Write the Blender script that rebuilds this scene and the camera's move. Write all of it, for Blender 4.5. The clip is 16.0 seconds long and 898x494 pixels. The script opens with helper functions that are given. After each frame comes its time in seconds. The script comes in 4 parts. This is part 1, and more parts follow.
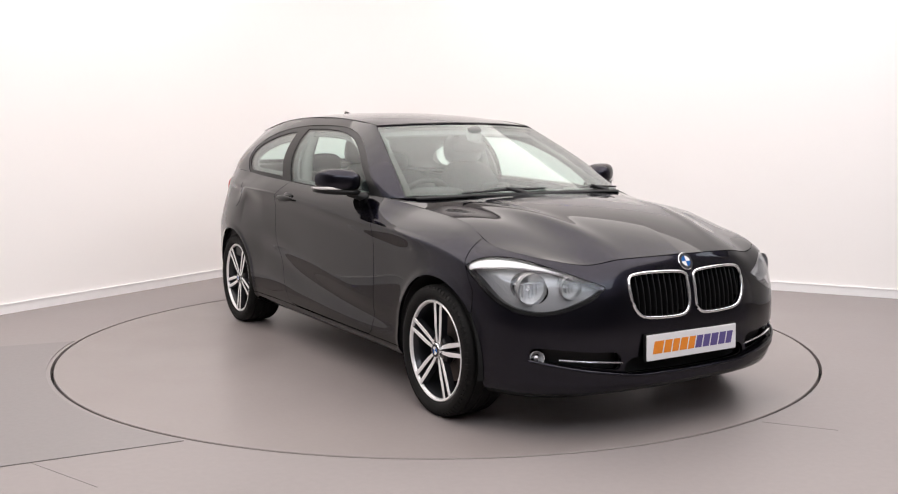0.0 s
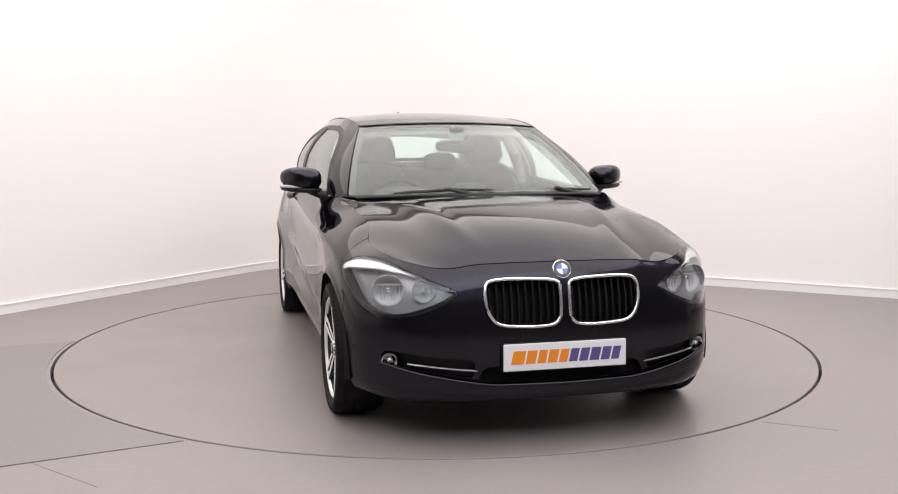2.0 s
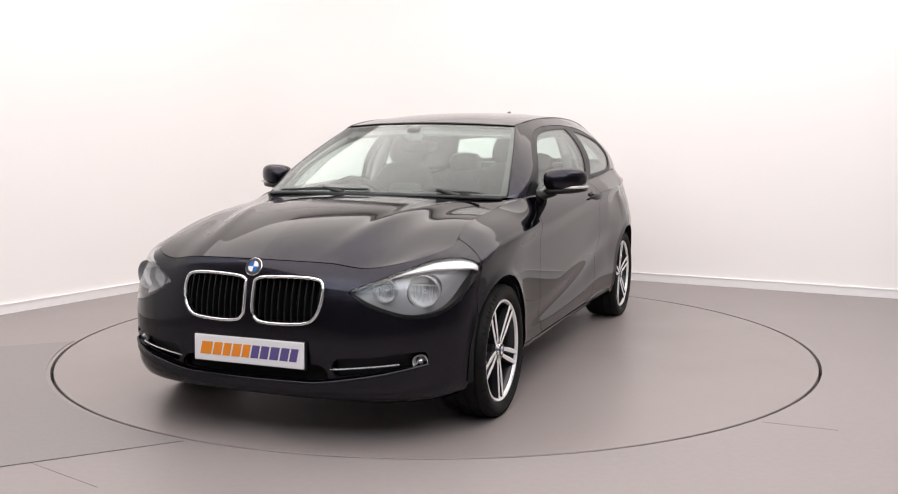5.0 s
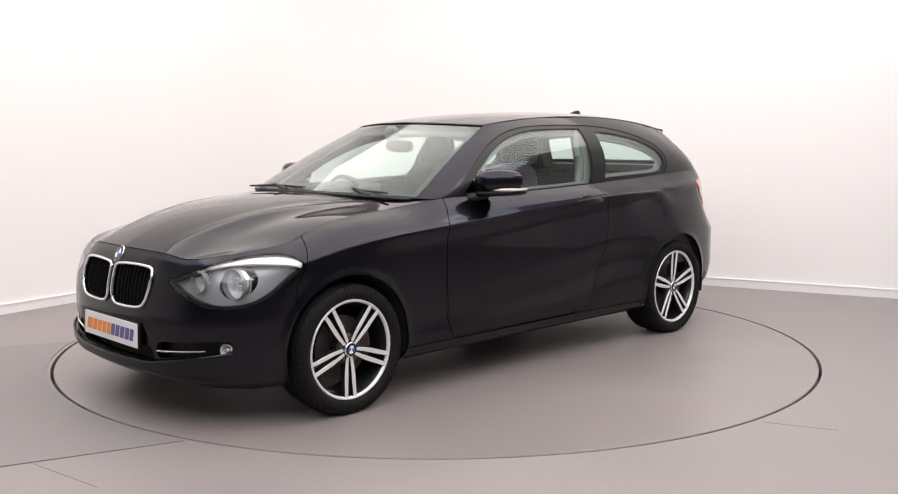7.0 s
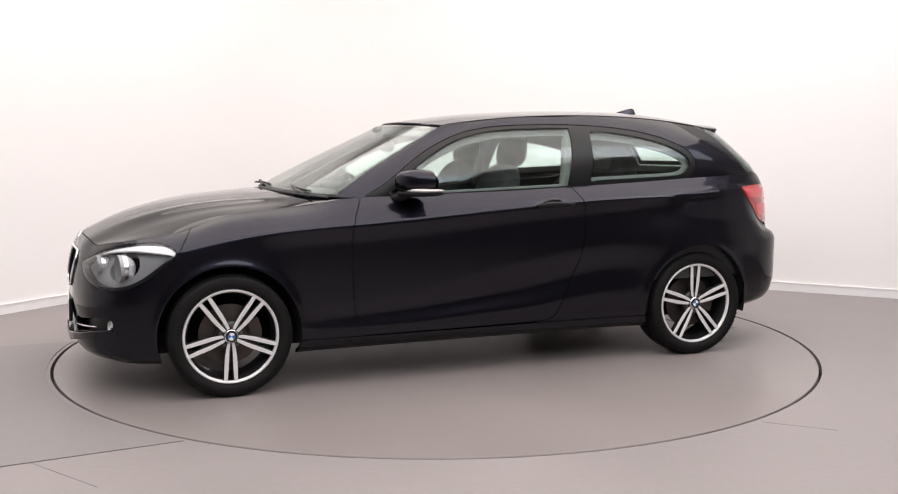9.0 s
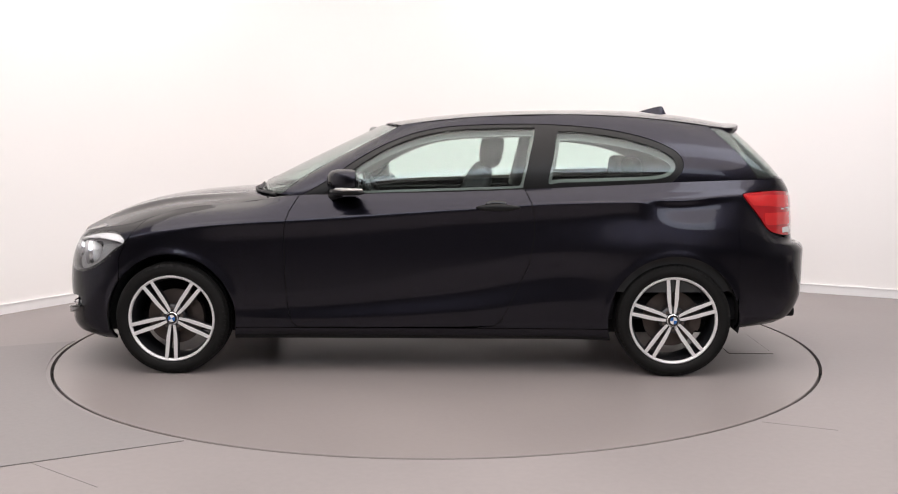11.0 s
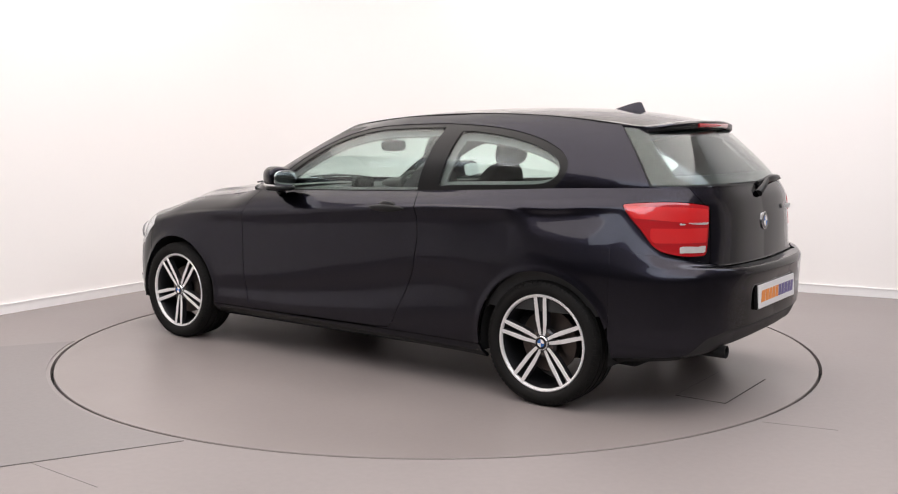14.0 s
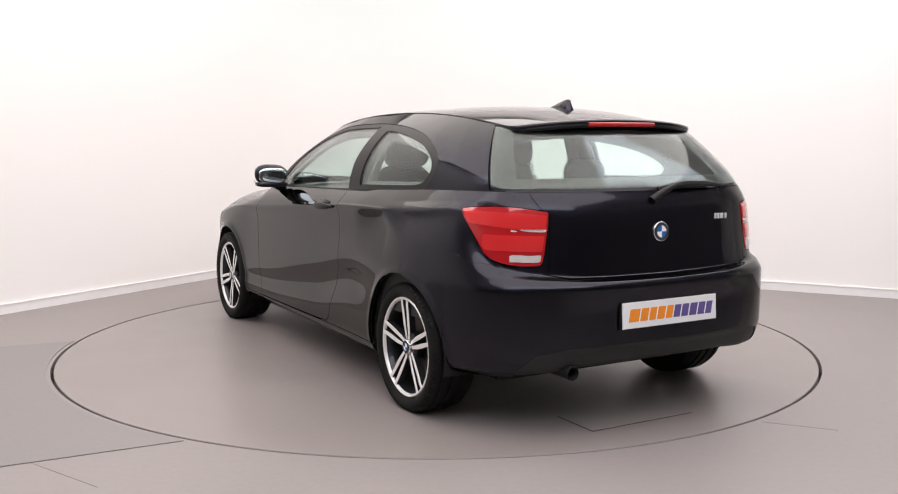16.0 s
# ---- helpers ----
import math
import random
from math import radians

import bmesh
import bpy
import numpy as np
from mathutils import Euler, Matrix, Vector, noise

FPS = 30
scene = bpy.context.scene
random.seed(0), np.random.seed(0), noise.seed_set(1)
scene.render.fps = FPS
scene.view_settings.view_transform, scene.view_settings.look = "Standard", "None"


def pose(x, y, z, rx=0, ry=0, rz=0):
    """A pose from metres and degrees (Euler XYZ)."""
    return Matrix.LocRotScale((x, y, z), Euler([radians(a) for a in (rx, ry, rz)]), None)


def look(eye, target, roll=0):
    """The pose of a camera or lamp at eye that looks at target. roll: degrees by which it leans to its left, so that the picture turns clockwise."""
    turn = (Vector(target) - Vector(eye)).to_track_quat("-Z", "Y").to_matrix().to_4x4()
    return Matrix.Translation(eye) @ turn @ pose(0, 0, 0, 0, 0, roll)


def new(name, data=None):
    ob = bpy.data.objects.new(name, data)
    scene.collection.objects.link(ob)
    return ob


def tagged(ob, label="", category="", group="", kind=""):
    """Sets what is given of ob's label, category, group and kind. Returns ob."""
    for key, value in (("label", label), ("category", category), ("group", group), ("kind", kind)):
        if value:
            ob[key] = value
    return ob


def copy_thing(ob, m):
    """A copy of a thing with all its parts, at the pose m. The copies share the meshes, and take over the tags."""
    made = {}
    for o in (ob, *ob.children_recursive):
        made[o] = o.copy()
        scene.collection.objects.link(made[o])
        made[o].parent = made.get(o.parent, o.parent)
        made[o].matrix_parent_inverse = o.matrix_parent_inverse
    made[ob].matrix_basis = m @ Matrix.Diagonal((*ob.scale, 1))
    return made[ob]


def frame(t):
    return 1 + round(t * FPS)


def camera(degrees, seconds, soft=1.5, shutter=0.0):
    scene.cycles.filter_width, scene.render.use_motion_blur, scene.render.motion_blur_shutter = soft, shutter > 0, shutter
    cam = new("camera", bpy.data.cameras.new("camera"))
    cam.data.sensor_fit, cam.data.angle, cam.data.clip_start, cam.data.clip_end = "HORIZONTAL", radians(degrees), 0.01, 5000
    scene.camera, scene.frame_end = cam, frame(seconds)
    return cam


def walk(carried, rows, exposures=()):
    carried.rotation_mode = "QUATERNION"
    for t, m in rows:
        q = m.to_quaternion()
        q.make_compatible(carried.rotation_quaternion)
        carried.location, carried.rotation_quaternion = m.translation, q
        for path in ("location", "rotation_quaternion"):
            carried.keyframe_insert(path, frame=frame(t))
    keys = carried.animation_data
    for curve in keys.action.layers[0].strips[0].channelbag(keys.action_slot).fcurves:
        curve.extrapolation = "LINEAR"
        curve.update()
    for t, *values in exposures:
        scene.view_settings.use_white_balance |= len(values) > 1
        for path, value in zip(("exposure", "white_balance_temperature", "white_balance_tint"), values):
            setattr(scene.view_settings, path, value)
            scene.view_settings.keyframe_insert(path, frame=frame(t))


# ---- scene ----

# ---------------- camera ----------------
cam = camera(49.84, 16.0, soft=1.1)
EYE = (0.0, -5.985, 1.282)
STAND = pose(*EYE, 90 - 6.59, 0.0, -0.67)
walk(cam, [(0.0, STAND), (16.0, STAND)], exposures=[(0.0, -0.02), (16.0, -0.02)])

# heading of the turntable, degrees, against seconds
TURN = [(0.0, -59.3), (0.5, -61.25), (1.0, -65.1), (1.5, -70.2), (2.0, -76.4), (2.5, -82.3), (3.0, -88.4), (3.5, -94.3),
        (4.0, -100.5), (4.5, -106.3), (5.75, -121.4), (7.0, -136.3), (7.5, -142.2), (8.0, -148.3), (8.5, -154.1), (9.0, -159.9),
        (10.25, -174.0), (11.5, -187.8), (12.0, -193.6), (12.5, -199.4), (13.0, -205.4), (13.5, -211.2), (14.0, -217.1),
        (14.5, -222.9), (15.0, -228.9), (15.5, -234.7), (16.0, -240.8)]
CAR_OFF = (0.058, 0.022)

# ---------------- world and lights ----------------
world = bpy.data.worlds.new("world")
scene.world = world
world.use_nodes = True
world.node_tree.nodes["Background"].inputs[0].default_value = (0.9, 0.95, 1.0, 1)
world.node_tree.nodes["Background"].inputs[1].default_value = 0.02


def area(name, place, target, sx, sy, watts, color=(1, 1, 1)):
    lamp = bpy.data.lights.new(name, "AREA")
    lamp.shape, lamp.size, lamp.size_y, lamp.energy, lamp.color = "RECTANGLE", sx, sy, watts, color
    ob = new(name, lamp)
    ob.matrix_world = look(place, target)
    return ob


WARM = (1.0, 0.925, 0.90)
area("studio_lamp", (0.15, -1.0, 3.46), (0.15, -1.0, 0.0), 7.0, 7.8, 395, WARM)
# cool unseen panels round the turntable: added side fills, front strip inferred from highlights
COOL = (0.84, 0.90, 1.0)
for px, py, tx, ty, sx, sy, watts in ((3.0, -0.7, 1.5, 2.0, 2.6, 1.5, 34), (-3.0, -1.2, -1.5, 2.0, 2.6, 1.5, 14), (0.4, -4.9, 0.3, 2.4, 7.0, 1.6, 120)):
    area("fill_panel_lamp", (px, py, 3.36), (tx, ty, 0.2), sx, sy, watts, COOL)


# ---------------- materials ----------------
def material(name, color, rough=0.5, metal=0.0, **more):
    m = bpy.data.materials.new(name)
    m.use_nodes = True
    b = m.node_tree.nodes["Principled BSDF"]
    b.inputs["Base Color"].default_value = (*color, 1)
    b.inputs["Roughness"].default_value, b.inputs["Metallic"].default_value = rough, metal
    for key, value in more.items():
        b.inputs[key.replace("_", " ")].default_value = value
    return m


def mottle(m, scale, amount, rough_amount=0.0, bump=0.0, fine=40.0, distance=0.002):
    """Two scales of variation in colour, gloss and relief."""
    t = m.node_tree
    b = t.nodes["Principled BSDF"]
    base = b.inputs["Base Color"].default_value[:]
    coord = t.nodes.new("ShaderNodeTexCoord")
    big, small = t.nodes.new("ShaderNodeTexNoise"), t.nodes.new("ShaderNodeTexNoise")
    for n, sc, det in ((big, scale, 5), (small, scale * fine, 3)):
        n.inputs["Scale"].default_value, n.inputs["Detail"].default_value = sc, det
        t.links.new(coord.outputs["Object"], n.inputs["Vector"])
    both = t.nodes.new("ShaderNodeMath")
    both.operation = "MULTIPLY_ADD"
    t.links.new(small.outputs["Fac"], both.inputs[0])
    both.inputs[1].default_value = 0.35
    t.links.new(big.outputs["Fac"], both.inputs[2])
    ramp = t.nodes.new("ShaderNodeMapRange")
    ramp.inputs["From Min"].default_value, ramp.inputs["From Max"].default_value = 0.35, 1.0
    ramp.inputs["To Min"].default_value, ramp.inputs["To Max"].default_value = 1 - amount, 1 + amount
    t.links.new(both.outputs[0], ramp.inputs["Value"])
    mul = t.nodes.new("ShaderNodeVectorMath")
    mul.operation = "SCALE"
    mul.inputs[0].default_value = base[:3]
    t.links.new(ramp.outputs[0], mul.inputs["Scale"])
    t.links.new(mul.outputs[0], b.inputs["Base Color"])
    if rough_amount:
        r0 = b.inputs["Roughness"].default_value
        rr = t.nodes.new("ShaderNodeMapRange")
        rr.inputs["From Min"].default_value, rr.inputs["From Max"].default_value = 0.3, 0.7
        rr.inputs["To Min"].default_value, rr.inputs["To Max"].default_value = r0 - rough_amount, r0 + rough_amount
        t.links.new(big.outputs["Fac"], rr.inputs["Value"])
        t.links.new(rr.outputs[0], b.inputs["Roughness"])
    if bump:
        bp = t.nodes.new("ShaderNodeBump")
        bp.inputs["Strength"].default_value, bp.inputs["Distance"].default_value = bump, distance
        t.links.new(small.outputs["Fac"], bp.inputs["Height"])
        t.links.new(bp.outputs[0], b.inputs["Normal"])
    return m


WALL = mottle(material("white_wall_paint", (0.885, 0.862, 0.845), 0.75), 0.5, 0.012, 0.0, 0.08, 120)
SKIRT = material("white_gloss_paint", (0.86, 0.85, 0.85), 0.35)
FLOOR = mottle(material("grey_floor_resin", (0.275, 0.248, 0.242), 0.50, 0.0, Specular_IOR_Level=0.3), 0.8, 0.10, 0.08, 0.06, 40)
DISC = mottle(material("grey_turntable_resin", (0.256, 0.227, 0.217), 0.36, 0.0, Specular_IOR_Level=0.40), 0.9, 0.08, 0.08, 0.06, 40)
PATCH = mottle(material("darker_floor_resin", (0.238, 0.220, 0.217), 0.5, 0.0, Specular_IOR_Level=0.3), 1.0, 0.12, 0.08, 0.06, 40)
JOINT = material("floor_joint", (0.205, 0.188, 0.182), 0.7)
SEAM = material("dark_gap", (0.012, 0.011, 0.011), 0.8)
CEIL = material("ceiling_paint", (0.8, 0.78, 0.76), 0.8)
REFLECTSHEET = mottle(material("grey_reflection_sheet", (0.17, 0.168, 0.172), 0.9), 1.0, 0.2)


def paint_material():
    m = material("black_metallic_paint", (0.006, 0.006, 0.010), 0.30, 1.0, Coat_Weight=1.0, Coat_Roughness=0.03, Coat_IOR=1.33, Specular_Tint=(0.15, 0.15, 0.19, 1.0))
    t = m.node_tree
    b = t.nodes["Principled BSDF"]
    coord, flake = t.nodes.new("ShaderNodeTexCoord"), t.nodes.new("ShaderNodeTexVoronoi")
    flake.inputs["Scale"].default_value = 900
    t.links.new(coord.outputs["Object"], flake.inputs["Vector"])
    ramp = t.nodes.new("ShaderNodeMix")
    ramp.data_type = "RGBA"
    ramp.inputs["A"].default_value, ramp.inputs["B"].default_value = (0.010, 0.0098, 0.0135, 1), (0.034, 0.032, 0.049, 1)
    sep = t.nodes.new("ShaderNodeSeparateColor")
    t.links.new(flake.outputs["Color"], sep.inputs[0])
    power = t.nodes.new("ShaderNodeMath")
    power.operation = "POWER"
    t.links.new(sep.outputs[0], power.inputs[0])
    power.inputs[1].default_value = 2.0
    t.links.new(power.outputs[0], ramp.inputs["Factor"])
    t.links.new(ramp.outputs["Result"], b.inputs["Base Color"])
    return m


def glass_material(name, tint, gloss):
    m = bpy.data.materials.new(name)
    m.use_nodes = True
    t = m.node_tree
    t.nodes.remove(t.nodes["Principled BSDF"])
    out = t.nodes["Material Output"]
    clear, shine, mix, edge = (t.nodes.new(k) for k in ("ShaderNodeBsdfTransparent", "ShaderNodeBsdfGlossy", "ShaderNodeMixShader", "ShaderNodeLayerWeight"))
    clear.inputs[0].default_value = (*tint, 1)
    shine.inputs["Roughness"].default_value = 0.01
    edge.inputs["Blend"].default_value = 0.5
    power, scale = t.nodes.new("ShaderNodeMath"), t.nodes.new("ShaderNodeMath")
    power.operation, scale.operation = "POWER", "MULTIPLY_ADD"
    t.links.new(edge.outputs["Facing"], power.inputs[0])
    power.inputs[1].default_value = 5.0
    t.links.new(power.outputs[0], scale.inputs[0])
    scale.inputs[1].default_value, scale.inputs[2].default_value = 1 - gloss, gloss
    t.links.new(scale.outputs[0], mix.inputs[0])
    t.links.new(clear.outputs[0], mix.inputs[1])
    t.links.new(shine.outputs[0], mix.inputs[2])
    t.links.new(mix.outputs[0], out.inputs[0])
    return m


PAINT = paint_material()
GLASS = glass_material("tinted_green_glass", (0.908, 0.972, 0.950), 0.05)
LENS = glass_material("clear_lens", (0.97, 0.975, 0.98), 0.03)
TRIM = material("black_plastic_trim", (0.008, 0.008, 0.008), 0.4, 0.0, Specular_IOR_Level=0.25)
ROUGHTRIM = mottle(material("grained_black_plastic", (0.018, 0.018, 0.019), 0.6), 8, 0.15, 0, 0.2, 60, 0.001)
UNDER = material("underbody_black", (0.006, 0.006, 0.006), 0.9)
TYRE = mottle(material("tyre_rubber", (0.007, 0.0066, 0.0062), 0.7, 0.0, Specular_IOR_Level=0.22), 9, 0.25, 0.08, 0.2, 30, 0.001)
CHROME = material("bright_chrome", (0.86, 0.86, 0.87), 0.16, 0.9)
MIRROR = material("mirror_glass", (0.75, 0.78, 0.80), 0.02, 1.0)
ALLOY = mottle(material("machined_alloy", (0.86, 0.85, 0.84), 0.32, 0.35), 6, 0.05, 0.04)
DARKALLOY = material("dark_grey_alloy", (0.022, 0.022, 0.025), 0.38, 0.5, Coat_Weight=0.4)
STEEL = mottle(material("brake_steel", (0.11, 0.09, 0.08), 0.5, 0.8), 10, 0.2)
REDLENS = material("red_lens", (0.40, 0.008, 0.012), 0.12, 0.0, Coat_Weight=1.0, Subsurface_Weight=0.15)
REDBRIGHT = material("bright_red_lens", (0.66, 0.020, 0.022), 0.15, 0.0, Coat_Weight=1.0, Subsurface_Weight=0.2)
REVERSE = mottle(material("clear_ribbed_lens", (0.62, 0.60, 0.58), 0.2, 0.2, Coat_Weight=1.0), 30, 0.15)
PLATE = mottle(material("white_plate", (0.82, 0.82, 0.83), 0.3), 4, 0.02)
ORANGE = material("orange_print", (0.85, 0.27, 0.02), 0.4)
PURPLE = material("purple_print", (0.11, 0.085, 0.26), 0.4)
RINGGREY = material("dark_badge_ring", (0.05, 0.052, 0.06), 0.3, 0.4)
SILVER = material("satin_silver", (0.75, 0.75, 0.76), 0.35, 0.3)
BLUE = material("blue_enamel", (0.02, 0.13, 0.42), 0.2, 0.0, Coat_Weight=1.0)
WHITE = material("white_enamel", (0.8, 0.8, 0.8), 0.25)
BLACK = material("black_enamel", (0.01, 0.01, 0.01), 0.2)
CLOTH = mottle(material("anthracite_seat_cloth", (0.022, 0.022, 0.024), 0.9), 6, 0.2, 0, 0.4, 60)
DASH = mottle(material("dashboard_plastic", (0.028, 0.028, 0.028), 0.65), 10, 0.1, 0, 0.2, 40, 0.001)
LINING = mottle(material("grey_roof_lining", (0.25, 0.25, 0.24), 0.95), 6, 0.08)
REFLECTOR = material("lamp_reflector", (0.95, 0.95, 0.95), 0.22, 0.25)
LAMPGREY = material("lamp_housing_grey", (0.33, 0.33, 0.335), 0.34, 0.35)


# ---------------- mesh tools ----------------
def thing(name, label, category, place=(0, 0, 0), **more):
    ob = new(name)
    ob.location = place
    ob.empty_display_size = 0.1
    return tagged(ob, label, category, **more)


def mesh_of(name, V, F, mat, N=None, smooth=True):
    me = bpy.data.meshes.new(name)
    me.from_pydata([tuple(v) for v in np.asarray(V).tolist()], [], [tuple(f) for f in F])
    me.materials.append(mat)
    me.polygons.foreach_set("use_smooth", [smooth] * len(me.polygons))
    if N is not None:
        me.normals_split_custom_set_from_vertices(np.asarray(N).tolist())
    return me


def link(name, me, parent=None, label="", place=None):
    ob = new(name, me)
    if parent is not None:
        ob.parent = parent
    if place is not None:
        ob.matrix_basis = place
    if label:
        ob["label"] = label
    return ob


def part(name, bm, mat, parent=None, label="", smooth=False, place=None):
    me = bpy.data.meshes.new(name)
    bmesh.ops.recalc_face_normals(bm, faces=bm.faces)
    bm.to_mesh(me)
    bm.free()
    me.materials.append(mat)
    if smooth:
        me.polygons.foreach_set("use_smooth", [True] * len(me.polygons))
        me.set_sharp_from_angle(angle=radians(40))
    return link(name, me, parent, label, place)


def box(bm, x0, x1, y0, y1, z0, z1, bevel=0.0, seg=2):
    r = bmesh.ops.create_cube(bm, size=1, matrix=Matrix.Translation(((x0 + x1) / 2, (y0 + y1) / 2, (z0 + z1) / 2)) @ Matrix.Diagonal((x1 - x0, y1 - y0, z1 - z0, 1)))
    if bevel:
        es = list({e for v in r["verts"] for e in v.link_edges})
        bmesh.ops.bevel(bm, geom=es, offset=bevel, segments=seg, profile=0.5, affect="EDGES")
    return bm


def prism(bm, pts, lo, hi, bevel=0.0):
    """Outline pts (u, v) as a slab along the third axis w from lo to hi: coordinates (u, v, w)."""
    a = [bm.verts.new((u, v, lo)) for u, v in pts]
    b = [bm.verts.new((u, v, hi)) for u, v in pts]
    n = len(pts)
    faces = [bm.faces.new(a[::-1]), bm.faces.new(b)]
    for i in range(n):
        faces.append(bm.faces.new((a[i], a[(i + 1) % n], b[(i + 1) % n], b[i])))
    if bevel:
        es = list({e for f in faces[:2] for e in f.edges})
        bmesh.ops.bevel(bm, geom=es, offset=bevel, segments=2, profile=0.5, affect="EDGES")
    return bm


def turned(profile, n=48, axis="y", arc=(0, 2 * math.pi)):
    """A solid of revolution: profile of (along, radius) turned about the axis."""
    V, F = [], []
    full = abs(arc[1] - arc[0] - 2 * math.pi) < 1e-6
    cols = n if full else n + 1
    for i in range(cols):
        a = arc[0] + (arc[1] - arc[0]) * i / n
        for h, r in profile:
            c, s = r * math.cos(a), r * math.sin(a)
            V.append((c, h, s) if axis == "y" else (h, c, s) if axis == "x" else (c, s, h))
    k = len(profile)
    for i in range(n):
        j = (i + 1) % cols
        for q in range(k - 1):
            F.append((i * k + q, j * k + q, j * k + q + 1, i * k + q + 1))
    bm = bmesh.new()
    vs = [bm.verts.new(v) for v in V]
    for f in F:
        pts = [vs[q] for q in f]
        try:
            bm.faces.new(pts)
        except ValueError:
            pass
    bmesh.ops.remove_doubles(bm, verts=bm.verts, dist=1e-6)
    return bm


def spline(xs, ys):
    """Natural cubic spline through (xs, ys)."""
    xs, ys = np.asarray(xs, float), np.asarray(ys, float)
    n, h = len(xs), np.diff(xs)
    A, r = np.eye(n), np.zeros(n)
    for i in range(1, n - 1):
        A[i, i - 1:i + 2] = h[i - 1], 2 * (h[i - 1] + h[i]), h[i]
        r[i] = 6 * ((ys[i + 1] - ys[i]) / h[i] - (ys[i] - ys[i - 1]) / h[i - 1])
    m = np.linalg.solve(A, r)

    def at(x):
        x = np.asarray(x, float)
        i = np.clip(np.searchsorted(xs, x) - 1, 0, n - 2)
        d, hh = x - xs[i], h[i]
        b = (ys[i + 1] - ys[i]) / hh - hh * (2 * m[i] + m[i + 1]) / 6
        return ys[i] + d * (b + d * (m[i] / 2 + d * (m[i + 1] - m[i]) / (6 * hh)))
    return at


def pchip(xs, Y, x):
    """Monotone cubic through rows Y at xs, along axis 0."""
    xs, Y, x = np.asarray(xs, float), np.asarray(Y, float), np.asarray(x, float)
    h = np.diff(xs).reshape(-1, *[1] * (Y.ndim - 1))
    d = np.diff(Y, axis=0) / h
    m = np.zeros_like(Y)
    m[0], m[-1] = d[0], d[-1]
    same = d[:-1] * d[1:] > 0
    w1, w2 = 2 * h[1:] + h[:-1], h[1:] + 2 * h[:-1]
    safe = np.where(same, d[:-1], 1), np.where(same, d[1:], 1)
    m[1:-1] = np.where(same, (w1 + w2) / (w1 / safe[0] + w2 / safe[1]), 0)
    i = np.clip(np.searchsorted(xs, x) - 1, 0, len(xs) - 2)
    u = ((x - xs[i]) / (xs[i + 1] - xs[i])).reshape(-1, *[1] * (Y.ndim - 1))
    hh = h[i]
    return Y[i] * (1 + 2 * u) * (1 - u) ** 2 + hh * m[i] * u * (1 - u) ** 2 + Y[i + 1] * u * u * (3 - 2 * u) + hh * m[i + 1] * u * u * (u - 1)


class Patch:
    """A triangulated sheet: places V, normals N, the run along the body S, triangles F."""

    def __init__(self, V, N, S, F):
        self.V, self.N, self.S, self.F = V, N, S, F

    def mirrored(self):
        k = np.array([1.0, -1.0, 1.0])
        return Patch(self.V * k, self.N * k, -self.S, self.F[:, ::-1].copy())

    def joined(self, o):
        return Patch(np.vstack([self.V, o.V]), np.vstack([self.N, o.N]), np.concatenate([self.S, o.S]), np.vstack([self.F, o.F + len(self.V)]))

    def both(self):
        """With its mirror image, welded along the middle."""
        o, n = self.mirrored(), len(self.V)
        ids = np.where(np.abs(self.V[:, 1]) < 1e-5, np.arange(n), np.arange(n) + n)
        N = self.N.copy()
        N[np.abs(self.V[:, 1]) < 1e-5, 1] = 0
        return Patch(np.vstack([self.V, o.V]), np.vstack([N, o.N]), np.concatenate([self.S, o.S]), np.vstack([self.F, ids[o.F]]))

    def moved(self, d):
        return Patch(self.V + self.N * d, self.N, self.S, self.F)


def grid_patch(P, S, outward):
    """Sheet from a grid of places; outward: a rough point inside, away from which the normals turn."""
    a, b = P.shape[:2]
    N = np.cross(np.gradient(P, axis=0), np.gradient(P, axis=1))
    N /= np.linalg.norm(N, axis=2, keepdims=True) + 1e-12
    mid = N[a // 2, b // 2] @ (P[a // 2, b // 2] - np.asarray(outward))
    if mid < 0:
        N = -N
    ids = np.arange(a * b).reshape(a, b)
    q = np.stack([ids[:-1, :-1], ids[1:, :-1], ids[1:, 1:], ids[:-1, 1:]], -1).reshape(-1, 4)
    F = np.vstack([q[:, [0, 1, 2]], q[:, [0, 2, 3]]])
    V, N = P.reshape(-1, 3), N.reshape(-1, 3)
    g = np.cross(V[F[:, 1]] - V[F[:, 0]], V[F[:, 2]] - V[F[:, 0]])
    flip = (g * N[F[:, 0]]).sum(1) < 0
    F[flip] = F[flip][:, ::-1]
    return Patch(V, N, np.asarray(S).reshape(-1), F)


